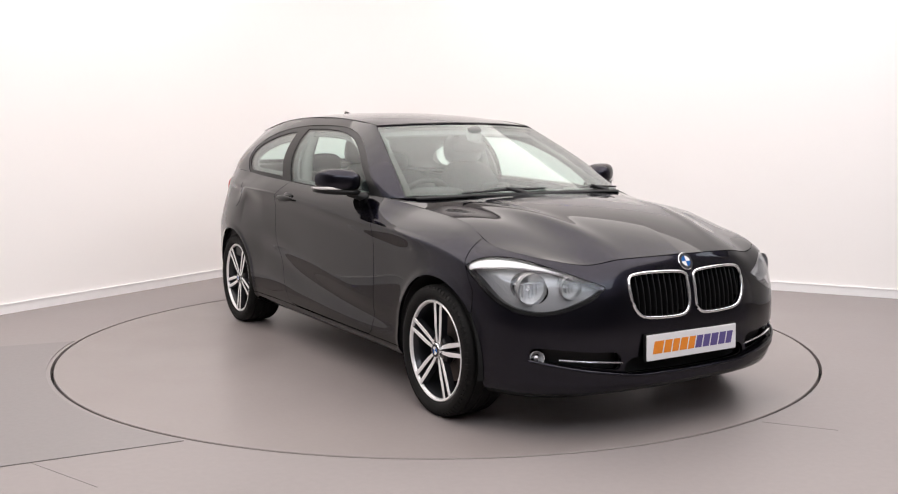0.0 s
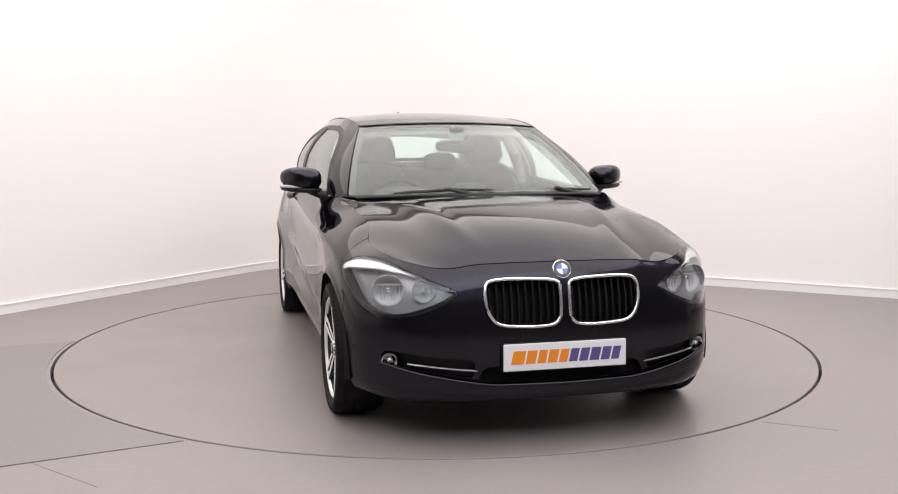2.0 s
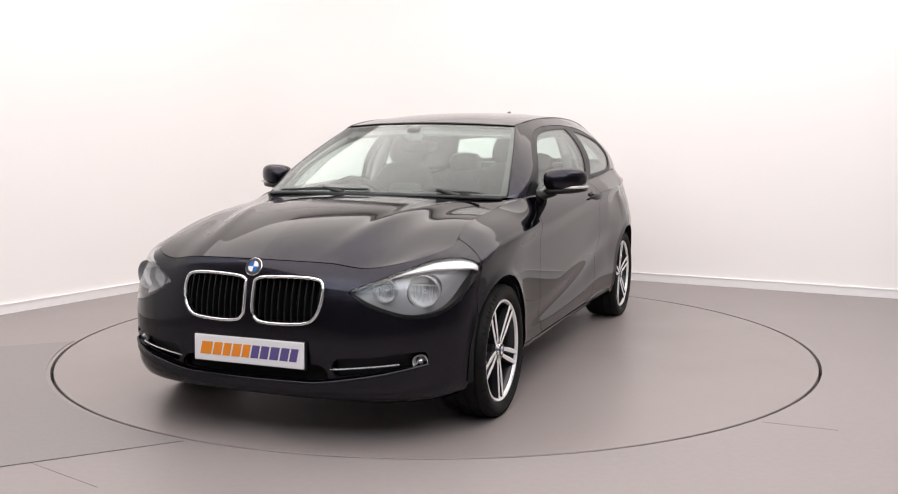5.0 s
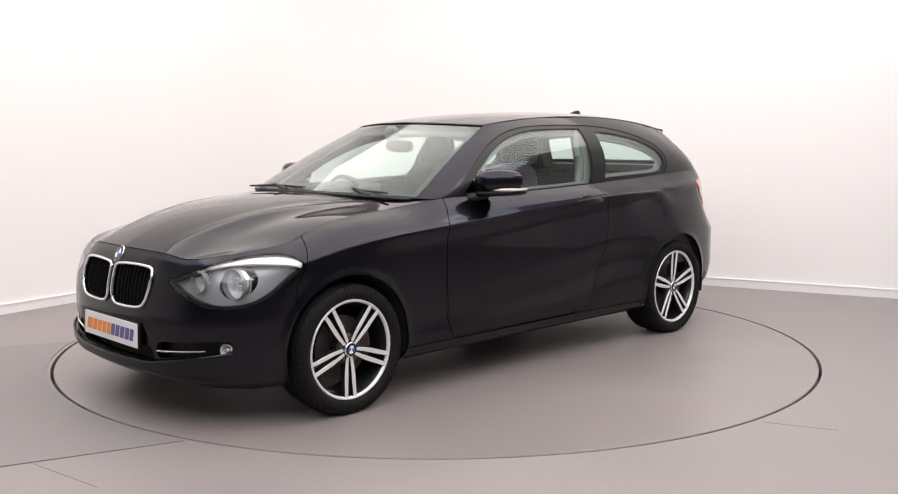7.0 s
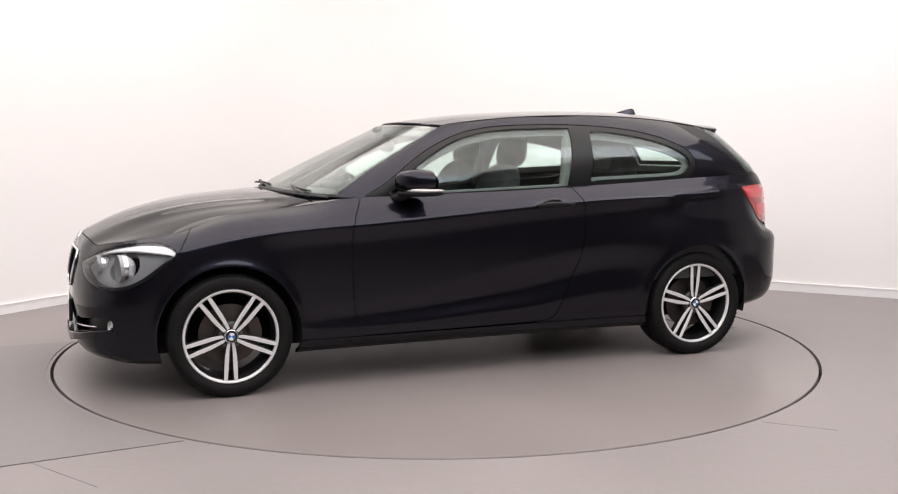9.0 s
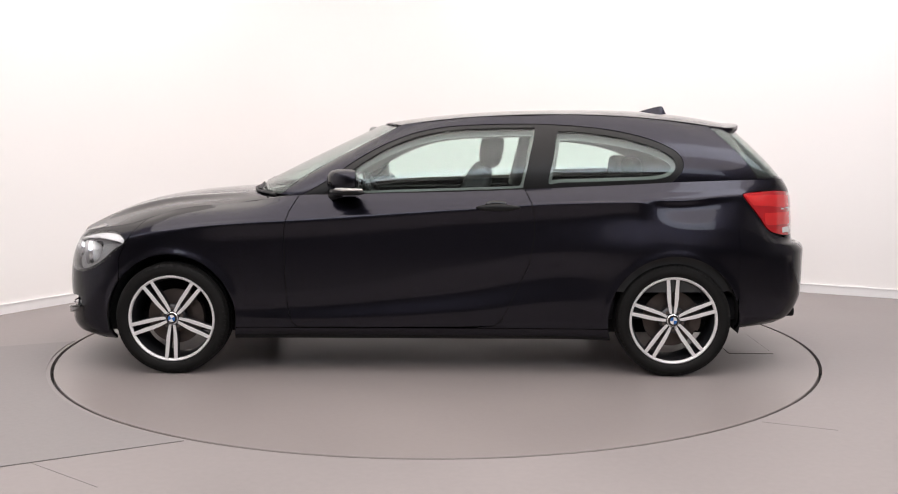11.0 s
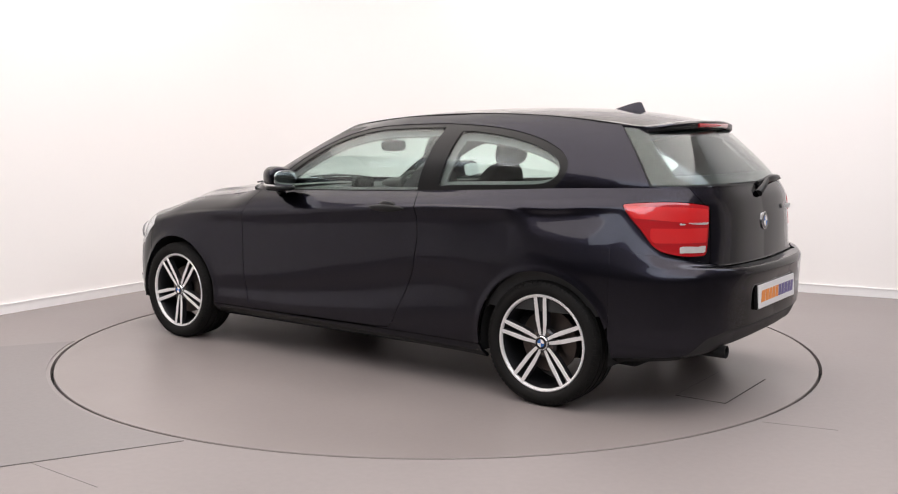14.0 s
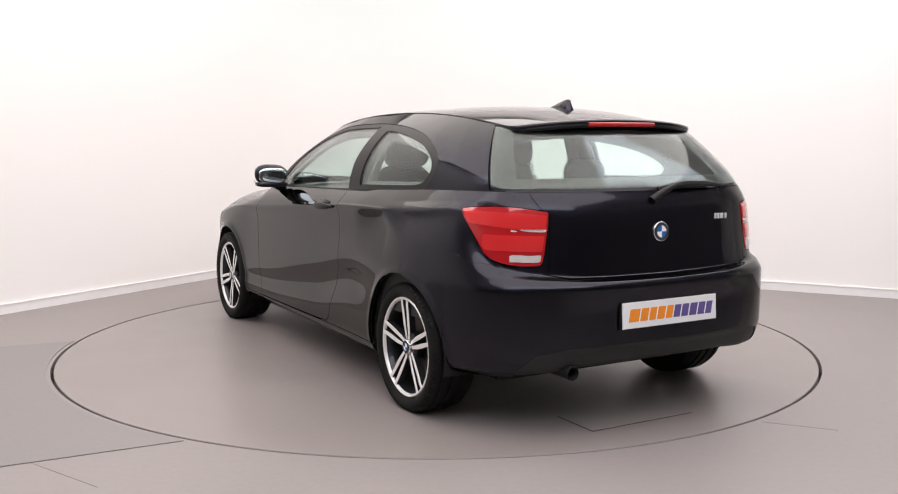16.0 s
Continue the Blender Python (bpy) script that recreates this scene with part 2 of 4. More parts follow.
def clip(p, f):
    """The part of a sheet where f, given at its points, is above nought."""
    V, N, S, F = p.V, p.N, p.S, p.F
    inside = f > 0
    count = inside[F].sum(1)
    keep = [F[count == 3]]
    extra, cut, tri = [], {}, []

    def edge(i, j):
        key = (min(i, j), max(i, j))
        if key not in cut:
            u = f[i] / (f[i] - f[j])
            cut[key] = len(V) + len(extra)
            extra.append((i, j, u))
        return cut[key]
    for t in F[(count > 0) & (count < 3)].tolist():
        poly = []
        for k in range(3):
            i, j = t[k], t[(k + 1) % 3]
            if inside[i]:
                poly.append(i)
            if inside[i] != inside[j]:
                poly.append(edge(i, j))
        tri.extend([poly[0], poly[k], poly[k + 1]] for k in range(1, len(poly) - 1))
    if tri:
        keep.append(np.array(tri))
    F = np.vstack(keep)
    if extra:
        i, j, u = (np.array(c) for c in zip(*extra))
        V = np.vstack([V, V[i] + (V[j] - V[i]) * u[:, None]])
        M = N[i] + (N[j] - N[i]) * u[:, None]
        N = np.vstack([N, M / np.linalg.norm(M, axis=1, keepdims=True)])
        S = np.concatenate([S, S[i] + (S[j] - S[i]) * u])
    used, inv = np.unique(F, return_inverse=True)
    return Patch(V[used], N[used], S[used], inv.reshape(F.shape))


def inside_of(poly, u, v):
    """Signed distance to a closed outline, above nought within it."""
    poly = np.asarray(poly, float)
    A, B = poly, np.roll(poly, -1, 0)
    best, odd = np.full(len(u), 1e9), np.zeros(len(u), bool)
    for (ax, ay), (bx, by) in zip(A, B):
        dx, dy = bx - ax, by - ay
        t = np.clip(((u - ax) * dx + (v - ay) * dy) / (dx * dx + dy * dy + 1e-12), 0, 1)
        best = np.minimum(best, np.hypot(u - ax - t * dx, v - ay - t * dy))
        if dy:
            odd ^= ((ay > v) != (by > v)) & (u < dx * (v - ay) / dy + ax)
    return np.where(odd, best, -best)


def rounded(pts, n=6, tight=0.5):
    """A closed smooth outline through pts."""
    P = np.asarray(pts, float)
    out = []
    for i in range(len(P)):
        a, b, c, d = P[i - 1], P[i], P[(i + 1) % len(P)], P[(i + 2) % len(P)]
        for u in np.linspace(0, 1, n, endpoint=False):
            out.append(b * (1 + 2 * u) * (1 - u) ** 2 + tight * (c - a) * u * (1 - u) ** 2 + c * u * u * (3 - 2 * u) + tight * (d - b) * u * u * (u - 1))
    return np.array(out)


def solid(p, depth):
    """V, F, N of a sheet with its rim turned in by depth."""
    E = np.vstack([p.F[:, [0, 1]], p.F[:, [1, 2]], p.F[:, [2, 0]]])
    key = np.sort(E, 1)
    _, first, count = np.unique(key, axis=0, return_index=True, return_counts=True)
    rim = E[first[count == 1]]
    a, b = rim[:, 0], rim[:, 1]
    along = p.V[b] - p.V[a]
    out = np.cross(along, p.N[a])
    out /= np.linalg.norm(out, axis=1, keepdims=True) + 1e-12
    n0, m = len(p.V), len(rim)
    V = np.vstack([p.V, p.V[a], p.V[b], p.V[b] - p.N[b] * depth, p.V[a] - p.N[a] * depth])
    N = np.vstack([p.N, out, out, out, out])
    k = n0 + np.arange(m)
    quads = np.stack([k + m, k, k + 3 * m, k + 2 * m], -1)
    return V, p.F.tolist() + quads.tolist(), N


def panel(name, p, mat, parent, depth=0.012, label=""):
    V, F, N = solid(p, depth)
    return link(name, mesh_of(name, V, F, mat, N), parent, label)


def slab(name, p, thick, mat, parent, label=""):
    """A closed sheet of some thickness, such as glass."""
    V, F, N = solid(p, thick)
    n = len(V)
    V = np.vstack([V, p.V - p.N * thick])
    N = np.vstack([N, -p.N])
    ob = link(name, mesh_of(name, V, F + (p.F[:, ::-1] + n).tolist(), mat, N), parent, label)
    if mat in (GLASS, LENS):
        ob.visible_shadow = False
    return ob


# ---------------- the room ----------------
def floor_and_walls():
    ring = 2.253
    # floor with a round opening for the turntable
    n = 128
    V, F = [], []
    for i in range(n):
        a = 2 * math.pi * i / n
        c, s = math.cos(a), math.sin(a)
        V += [((ring + 0.009) * c, (ring + 0.009) * s, 0), (14 * c, 14 * s, 0), ((ring + 0.009) * c, (ring + 0.009) * s, -0.05)]
    for i in range(n):
        j = (i + 1) % n
        F += [(3 * i, 3 * j, 3 * j + 1, 3 * i + 1), (3 * i, 3 * i + 2, 3 * j + 2, 3 * j)]
    bm = bmesh.new()
    vs = [bm.verts.new(v) for v in V]
    for f in F:
        bm.faces.new([vs[i] for i in f])
    tagged(part("floor", bm, FLOOR), "smooth warm grey resin studio floor", "floor", kind="structure")
    pit = bmesh.new()
    bmesh.ops.create_circle(pit, cap_ends=True, radius=2.4, segments=96, matrix=Matrix.Translation((0, 0, -0.05)))
    tagged(part("floor_pit", pit, SEAM), "black gap round the turntable", "floor", kind="structure")
    # darker resin repair left of the turntable, a thin skin
    pts = [(-2.27, -0.02)]
    for i in range(17):
        a = math.radians(181 + (242 - 181) * i / 16)
        pts.append(((ring + 0.03) * math.cos(a), (ring + 0.03) * math.sin(a)))
    pts += [(-1.72, -2.34), (-2.6, -2.75), (-3.6, -2.2), (-3.9, -0.65)]
    bm = prism(bmesh.new(), pts, 0.0005, 0.004)
    tagged(part("floor_patch", bm, PATCH), "slightly darker grey floor panel beside turntable", "floor", kind="structure")

    for ax, ay, bx, by in ((1.46, -1.77, 1.75, -1.90), (-1.62, -2.27, -1.25, -2.55)):
        d = Vector((bx - ax, by - ay, 0)).normalized()
        n_ = Vector((-d.y, d.x, 0)) * .0016
        bm = prism(bmesh.new(), [(ax - n_.x, ay - n_.y), (bx - n_.x, by - n_.y), (bx + n_.x, by + n_.y), (ax + n_.x, ay + n_.y)], .0003, .0012)
        tagged(part("floor_joint", bm, JOINT), "fine hairline joint in resin floor", "floor", kind="structure")

    # walls: two white walls with a wide rounded corner, thick, and the unseen side behind the camera
    corner = Vector((-1.157, 4.06, 0))
    dl, dr = Vector((-1.23, -1.95, 0)).normalized(), Vector((2.09, -1.11, 0)).normalized()
    run = 1.3
    line = [corner + dl * 9.5, corner + dl * run]
    for i in range(1, 24):
        u = i / 24
        line.append((corner + dl * run) * (1 - u) ** 2 + corner * 2 * u * (1 - u) + (corner + dr * run) * u * u)
    line += [corner + dr * run, corner + dr * 9.0]

    def strip(name, pts, z0, z1, thick, mat, out=0.0):
        V, F = [], []
        for i, p in enumerate(pts):
            t = (pts[min(i + 1, len(pts) - 1)] - pts[max(i - 1, 0)]).normalized()
            nrm = Vector((t.y, -t.x, 0))
            a, b = p + nrm * out, p - nrm * thick
            V += [(a.x, a.y, z0), (a.x, a.y, z1), (b.x, b.y, z1), (b.x, b.y, z0)]
        for i in range(len(pts) - 1):
            for k in range(4):
                F.append((4 * i + k, 4 * i + (k + 1) % 4, 4 * i + 4 + (k + 1) % 4, 4 * i + 4 + k))
        F += [(0, 1, 2, 3), tuple(4 * len(pts) - 4 + k for k in (3, 2, 1, 0))]
        bm = bmesh.new()
        vs = [bm.verts.new(v) for v in V]
        for f in F:
            bm.faces.new([vs[i] for i in f])
        return part(name, bm, mat, smooth=True)
    tagged(strip("wall_back", line, 0, 3.5, 0.2, WALL), "seamless white painted studio wall with rounded corner", "wall", kind="structure")
    tagged(strip("baseboard", line, 0.0, 0.066, 0.0, SKIRT, 0.014), "low white skirting board along the wall", "skirting board", kind="structure")
    tagged(strip("baseboard_cap", line, 0.066, 0.074, 0.0, SKIRT, 0.019), "rounded cap of the white skirting board", "skirting board", kind="structure")
    a, b = line[-1], line[0]
    tagged(strip("wall_front", [a, Vector((6.2, -7.6, 0)), Vector((-5.6, -7.6, 0)), b], 0, 3.5, 0.2, WALL), "plain white studio wall", "wall", kind="structure")
    # added grey sheet, never in view: darkens what the car's paint mirrors
    tagged(strip("screen", [Vector((6.0, -1.5, 0)), Vector((5.6, -7.2, 0)), Vector((-5.2, -7.2, 0)), Vector((-5.4, -4.0, 0))], 0, 2.4, 0.03, REFLECTSHEET), "added unseen low grey sheet behind the camera, darkens reflections", "screen", kind="structure")
    bm = box(bmesh.new(), -9, 9, -9, 6, 3.5, 3.6)
    tagged(part("ceiling", bm, CEIL), "plain white studio ceiling", "ceiling", kind="structure")


floor_and_walls()


def turntable():
    t = thing("turntable", "round grey resin turntable flush with floor", "turntable")
    bm = turned([(-0.045, 0.0), (-0.045, 2.245), (-0.003, 2.245), (0.0, 2.242), (0.0, 0.0)], 128, "z")
    part("disc", bm, DISC, t)
    return t


TABLE = turntable()


# ---------------- the car: body surfaces ----------------
WB, HUB_Z, WHEEL_R, ARCH_R = 1.345, 0.302, 0.304, 0.347

# plan outline at waist height, front middle to rear middle (x, y)
PLAN = [(2.085, 0.0), (2.080, 0.18), (2.066, 0.34), (2.034, 0.49), (1.982, 0.62), (1.890, 0.735), (1.755, 0.818), (1.58, 0.861), (1.40, 0.880), (1.20, 0.888),
        (0.90, 0.882), (0.50, 0.878), (0.0, 0.878), (-0.50, 0.882), (-0.95, 0.893), (-1.30, 0.897), (-1.55, 0.883), (-1.75, 0.848), (-1.92, 0.788),
        (-2.045, 0.69), (-2.115, 0.56), (-2.160, 0.39), (-2.180, 0.19), (-2.185, 0.0)]


def plan_curve():
    P = np.array(PLAN)
    k = np.array([1, -1])
    full = np.vstack([P[3:0:-1] * k, P, P[-2:-5:-1] * k])
    d = np.concatenate([[0], np.cumsum(np.hypot(*np.diff(full, axis=0).T))])
    d -= d[3]
    fx, fy = spline(d, full[:, 0]), spline(d, full[:, 1])
    s = np.linspace(0, d[3 + len(P) - 1], 900)
    return s, np.stack([fx(s), fy(s)], -1)


PS, PXY = plan_curve()
S_END = PS[-1]


def s_of(x, y):
    """The run along the outline nearest to a place."""
    return float(PS[np.argmin(np.hypot(PXY[:, 0] - x, PXY[:, 1] - y))])


def s_x(x):
    """The run along the flank at x."""
    return float(np.interp(-x, -PXY[:, 0], PS))


# upright sections: (height, distance out of the plan outline), bottom to top edge
SECTIONS = [
    (0.0, [(.17, -.12), (.20, -.03), (.26, -.008), (.36, -.012), (.45, 0), (.55, -.004), (.62, -.014), (.66, -.024), (.70, -.036), (.735, -.051), (.763, -.071)]),
    (s_of(2.066, .34), [(.17, -.11), (.20, -.03), (.26, -.007), (.36, -.009), (.45, 0), (.55, -.005), (.61, -.015), (.65, -.026), (.69, -.041), (.726, -.060), (.755, -.084)]),
    (s_of(2.03, .5), [(.17, -.10), (.20, -.03), (.26, -.006), (.36, -.006), (.45, 0), (.53, -.005), (.60, -.016), (.64, -.028), (.678, -.044), (.710, -.063), (.737, -.085)]),
    (s_of(1.94, .68), [(.17, -.09), (.20, -.03), (.26, -.005), (.36, -.003), (.45, 0), (.54, -.005), (.62, -.020), (.67, -.036), (.708, -.055), (.736, -.076), (.758, -.103)]),
    (s_of(1.84, .77), [(.17, -.08), (.20, -.03), (.26, -.005), (.36, 0), (.45, 0), (.55, -.006), (.62, -.020), (.68, -.040), (.722, -.063), (.750, -.090), (.772, -.124)]),
    (s_x(1.6), [(.18, -.05), (.21, -.02), (.27, -.005), (.38, 0), (.48, 0), (.58, 0), (.66, 0), (.72, -.006), (.755, -.035), (.785, -.085), (.808, -.135)]),
    (s_x(1.345), [(.18, -.05), (.22, -.02), (.28, -.01), (.4, 0), (.52, .004), (.62, .003), (.71, -.006), (.772, -.012), (.805, -.042), (.850, -.108), (.882, -.19)]),
    (s_x(.95), [(.183, -.09), (.212, -.045), (.25, -.020), (.30, -.014), (.36, -.017), (.45, -.011), (.725, -.011), (.814, 0), (.840, -.022), (.885, -.09), (.924, -.18)]),
    (s_x(.66), [(.183, -.09), (.212, -.045), (.25, -.016), (.30, -.011), (.37, -.020), (.46, -.009), (.735, -.010), (.825, 0), (.86, -.015), (.91, -.05), (.962, -.110)]),
    (s_x(-.2), [(.183, -.09), (.212, -.045), (.27, -.012), (.34, -.006), (.45, -.024), (.60, -.009), (.805, -.010), (.885, 0), (.910, -.012), (.945, -.042), (.983, -.086)]),
    (s_x(-.8), [(.187, -.08), (.218, -.040), (.30, -.010), (.40, -.004), (.54, -.014), (.68, .000), (.843, -.013), (.924, -.001), (.940, -.016), (.970, -.048), (1.008, -.096)]),
    (s_x(-1.1), [(.185, -.065), (.225, -.030), (.30, -.004), (.40, .002), (.53, .004), (.67, .008), (.868, -.028), (.930, -.018), (.943, -.030), (.977, -.066), (1.020, -.114)]),
    (s_x(-1.345), [(.20, -.05), (.24, -.02), (.30, 0), (.40, .006), (.52, .012), (.66, .013), (.80, -.012), (.908, -.048), (.937, -.044), (.985, -.085), (1.032, -.13)]),
    (s_x(-1.70), [(.245, -.08), (.275, -.03), (.325, -.01), (.42, 0), (.52, .002), (.64, .002), (.77, -.018), (.930, -.063), (.957, -.068), (1.0, -.10), (1.042, -.13)]),
    (s_of(-1.94, .79), [(.265, -.07), (.29, -.035), (.34, -.012), (.43, 0), (.53, 0), (.63, 0), (.69, -.020), (.74, -.055), (.87, -.070), (.98, -.09), (1.045, -.12)]),
    (s_of(-2.10, .60), [(.28, -.08), (.305, -.045), (.35, -.022), (.405, -.006), (.54, 0), (.645, 0), (.685, -.022), (.705, -.060), (.85, -.074), (.97, -.088), (1.045, -.125)]),
    (s_of(-2.16, .39), [(.290, -.11), (.310, -.075), (.355, -.050), (.405, -.018), (.54, -.016), (.645, .003), (.676, -.010), (.692, -.072), (.85, -.080), (.97, -.096), (1.043, -.130)]),
    (S_END, [(.292, -.12), (.312, -.085), (.355, -.060), (.405, -.026), (.54, -.030), (.645, .004), (.672, -.008), (.686, -.082), (.85, -.090), (.97, -.106), (1.042, -.138)]),
]


def lower_body(rows=110, cols=470):
    s = np.linspace(0, S_END, cols)
    xy = np.stack([np.interp(s, PS, PXY[:, 0]), np.interp(s, PS, PXY[:, 1])], -1)
    t = np.gradient(xy, axis=0)
    t[0], t[-1] = (0, 1), (0, -1)
    nrm = np.stack([t[:, 1], -t[:, 0]], -1)
    nrm /= np.linalg.norm(nrm, axis=1, keepdims=True)
    keys = np.array([k for _, k in SECTIONS], float)
    prof = pchip([k for k, _ in SECTIONS], keys, s)
    w = np.linspace(0, 1, rows)
    knots = np.array([0, .05, .12, .25, .38, .52, .64, .72, .79, .89, 1.0])
    Z = pchip(knots, prof[:, :, 0].T, w).T
    O = pchip(knots, prof[:, :, 1].T, w).T
    X, Y = xy[:, None, 0] + nrm[:, None, 0] * O, xy[:, None, 1] + nrm[:, None, 1] * O
    for cx in (WB, -WB):
        d = np.hypot(X - cx, Z - HUB_Z)
        lip = 0.006 * np.exp(-((d - ARCH_R - 0.004) / 0.022) ** 2) * (np.abs(nrm[:, 1]) > 0.5)[:, None]
        Y = Y + lip
    Y[0], Y[-1] = 0, 0
    return grid_patch(np.stack([X, Y, Z], -1), np.repeat(s[:, None], rows, 1), (0, 0, 0.5))


def loft_top(centre, edge, cols, rows, px=2.0, pz=2.2, relief=None, front=None):
    """A sheet over the car's middle: centre (x, z) and edge (x, y, z) runs front to back."""
    C, E = np.array(centre, float), np.array(edge, float)
    u = np.linspace(0, 1, cols)
    uc, ue = (np.concatenate([[0], np.cumsum(np.hypot(*np.diff(A[:, [0, -1]], axis=0).T))]) for A in (C, E))
    uc, ue = uc / uc[-1], ue / ue[-1]
    c = np.stack([spline(uc, C[:, i])(u) for i in (0, 1)], -1)
    e = np.stack([spline(ue, E[:, i])(u) for i in (0, 1, 2)], -1)
    v = np.linspace(0, 1, rows)[None, :]
    X = c[:, 0:1] + (e[:, 0:1] - c[:, 0:1]) * v ** px
    Y = e[:, 1:2] * v
    Z = c[:, 1:2] + (e[:, 2:3] - c[:, 1:2]) * v ** pz
    if front is not None:
        fade = (1 - u[:, None]) ** 4
        X = X + fade * (np.interp(Y[0], front[:, 1], front[:, 0]) - X[0])[None]
        Z = Z + fade * (np.interp(Y[0], front[:, 1], front[:, 2]) + 0.001 - Z[0])[None]
    if relief:
        Z = Z + relief(X, Y, u[:, None], v)
    return grid_patch(np.stack([X, Y, Z], -1), np.repeat(u[:, None], rows, 1), (float(c[cols // 2, 0]), 0, 0))


HOOD_C = [(2.013, .765), (1.90, .822), (1.69, .898), (1.376, .953), (1.15, .972), (.985, .982)]
S_HOOD = (0.80, s_x(.70))


def hood_relief(X, Y, u, v):
    ridge = 0.30 + 0.22 * u
    g = 0.008 * np.exp(-((np.abs(Y) - ridge) / 0.05) ** 2) * np.sin(np.pi * np.clip(u * 1.1, 0, 1))
    return (g - 0.006 * np.exp(-((np.abs(Y) - ridge - 0.12) / 0.07) ** 2) * np.sin(np.pi * np.clip(u * 1.1, 0, 1))) * (1 - v ** 6)


ROOF_C = [(.25, 1.357), (.02, 1.389), (-.30, 1.418), (-.77, 1.434), (-1.20, 1.427), (-1.50, 1.400), (-1.775, 1.353)]
ROOF_E = [(.13, .530, 1.338), (-.06, .540, 1.362), (-.35, .545, 1.386), (-.77, .545, 1.396), (-1.15, .540, 1.382), (-1.45, .530, 1.352), (-1.68, .515, 1.318)]


def top_edge(v, x_c, z_c, e):
    return (x_c + (e[0] - x_c) * v ** 2, e[1] * v, z_c + (e[2] - z_c) * v ** 2.2)


# greenhouse: foot, head, bend (how much of the lean comes late)
HOUSE = [((1.010, 0, .984), top_edge(0, .25, 1.356, ROOF_E[0]), 1.08), ((1.000, .20, .983), top_edge(.3, .25, 1.356, ROOF_E[0]), 1.08),
         ((.965, .40, .980), top_edge(.6, .25, 1.356, ROOF_E[0]), 1.1), ((.89, .58, .973), top_edge(.85, .25, 1.356, ROOF_E[0]), 1.12),
         ((.79, .69, .965), (.13, .530, 1.338), 1.25), ((.665, .757, .962), (.04, .538, 1.350), 1.5), ((.48, .783, .966), (-.10, .541, 1.366), 1.9),
         ((.10, .792, .975), (-.34, .545, 1.386), 2.2), ((-.25, .795, .984), (-.55, .545, 1.392), 2.3), ((-.60, .795, .997), (-.77, .545, 1.396), 2.3),
         ((-1.0, .788, 1.015), (-1.02, .543, 1.389), 2.2), ((-1.32, .768, 1.031), (-1.22, .538, 1.377), 2.1), ((-1.58, .742, 1.040), (-1.40, .531, 1.358), 1.9),
         ((-1.78, .71, 1.045), (-1.55, .524, 1.338), 1.6), ((-1.905, .655, 1.047), (-1.66, .516, 1.321), 1.35), ((-1.985, .52, 1.046), (-1.715, .40, 1.337), 1.2),
         ((-2.03, .30, 1.044), (-1.755, .22, 1.348), 1.15), ((-2.045, 0, 1.043), (-1.775, 0, 1.353), 1.12)]


def greenhouse(cols=420, rows=56):
    B, T, n = (np.array(c, float) for c in zip(*HOUSE))
    d = np.concatenate([[0], np.cumsum(np.linalg.norm(np.diff(B, axis=0), axis=1))])
    s = np.linspace(0, d[-1], cols)
    Bs = np.stack([spline(d, B[:, i])(s) for i in range(3)], -1)
    Ts = np.stack([spline(d, T[:, i])(s) for i in range(3)], -1)
    ns = np.interp(s, d, n)[:, None]
    v = np.linspace(0, 1, rows)[None, :]
    q = v ** ns
    P = np.stack([Bs[:, 0:1] + (Ts[:, 0:1] - Bs[:, 0:1]) * (0.5 * q + 0.5 * v), Bs[:, 1:2] + (Ts[:, 1:2] - Bs[:, 1:2]) * q, Bs[:, 2:3] + (Ts[:, 2:3] - Bs[:, 2:3]) * v ** 0.97], -1)
    P[0, :, 1], P[-1, :, 1] = 0, 0
    return grid_patch(P, np.repeat(s[:, None], rows, 1), (-0.3, 0, 1.0))


LOWER, HOUSE_SHEET = lower_body(), greenhouse()
TOP_ROW = LOWER.V.reshape(470, 110, 3)[:, -1]
TOP_S = LOWER.S.reshape(470, 110)[:, -1]


def hood_edge():
    s = np.linspace(S_HOOD[0], S_HOOD[1], 9)
    return np.stack([np.interp(s, TOP_S, TOP_ROW[:, i]) for i in range(3)], -1)


HOOD_SHEET = loft_top(HOOD_C, hood_edge(), 110, 70, relief=hood_relief, front=TOP_ROW[TOP_S <= S_HOOD[0] + 0.02])
# even normals where the hood's front edge runs into its side edge
HOOD_N = HOOD_SHEET.N.reshape(110, 70, 3)
HOOD_N[:14, -3:] = HOOD_N[:14, -4:-3]
ROOF_SHEET = loft_top(ROOF_C, ROOF_E, 130, 50)

CAR = thing("car", "black three-door hatchback car with silver alloy wheels", "car")
GAP = 0.0022


def sz(*pts):
    """Outline points (x, y, z) as (run, height)."""
    return [(s_of(x, y), z) for x, y, z in pts]


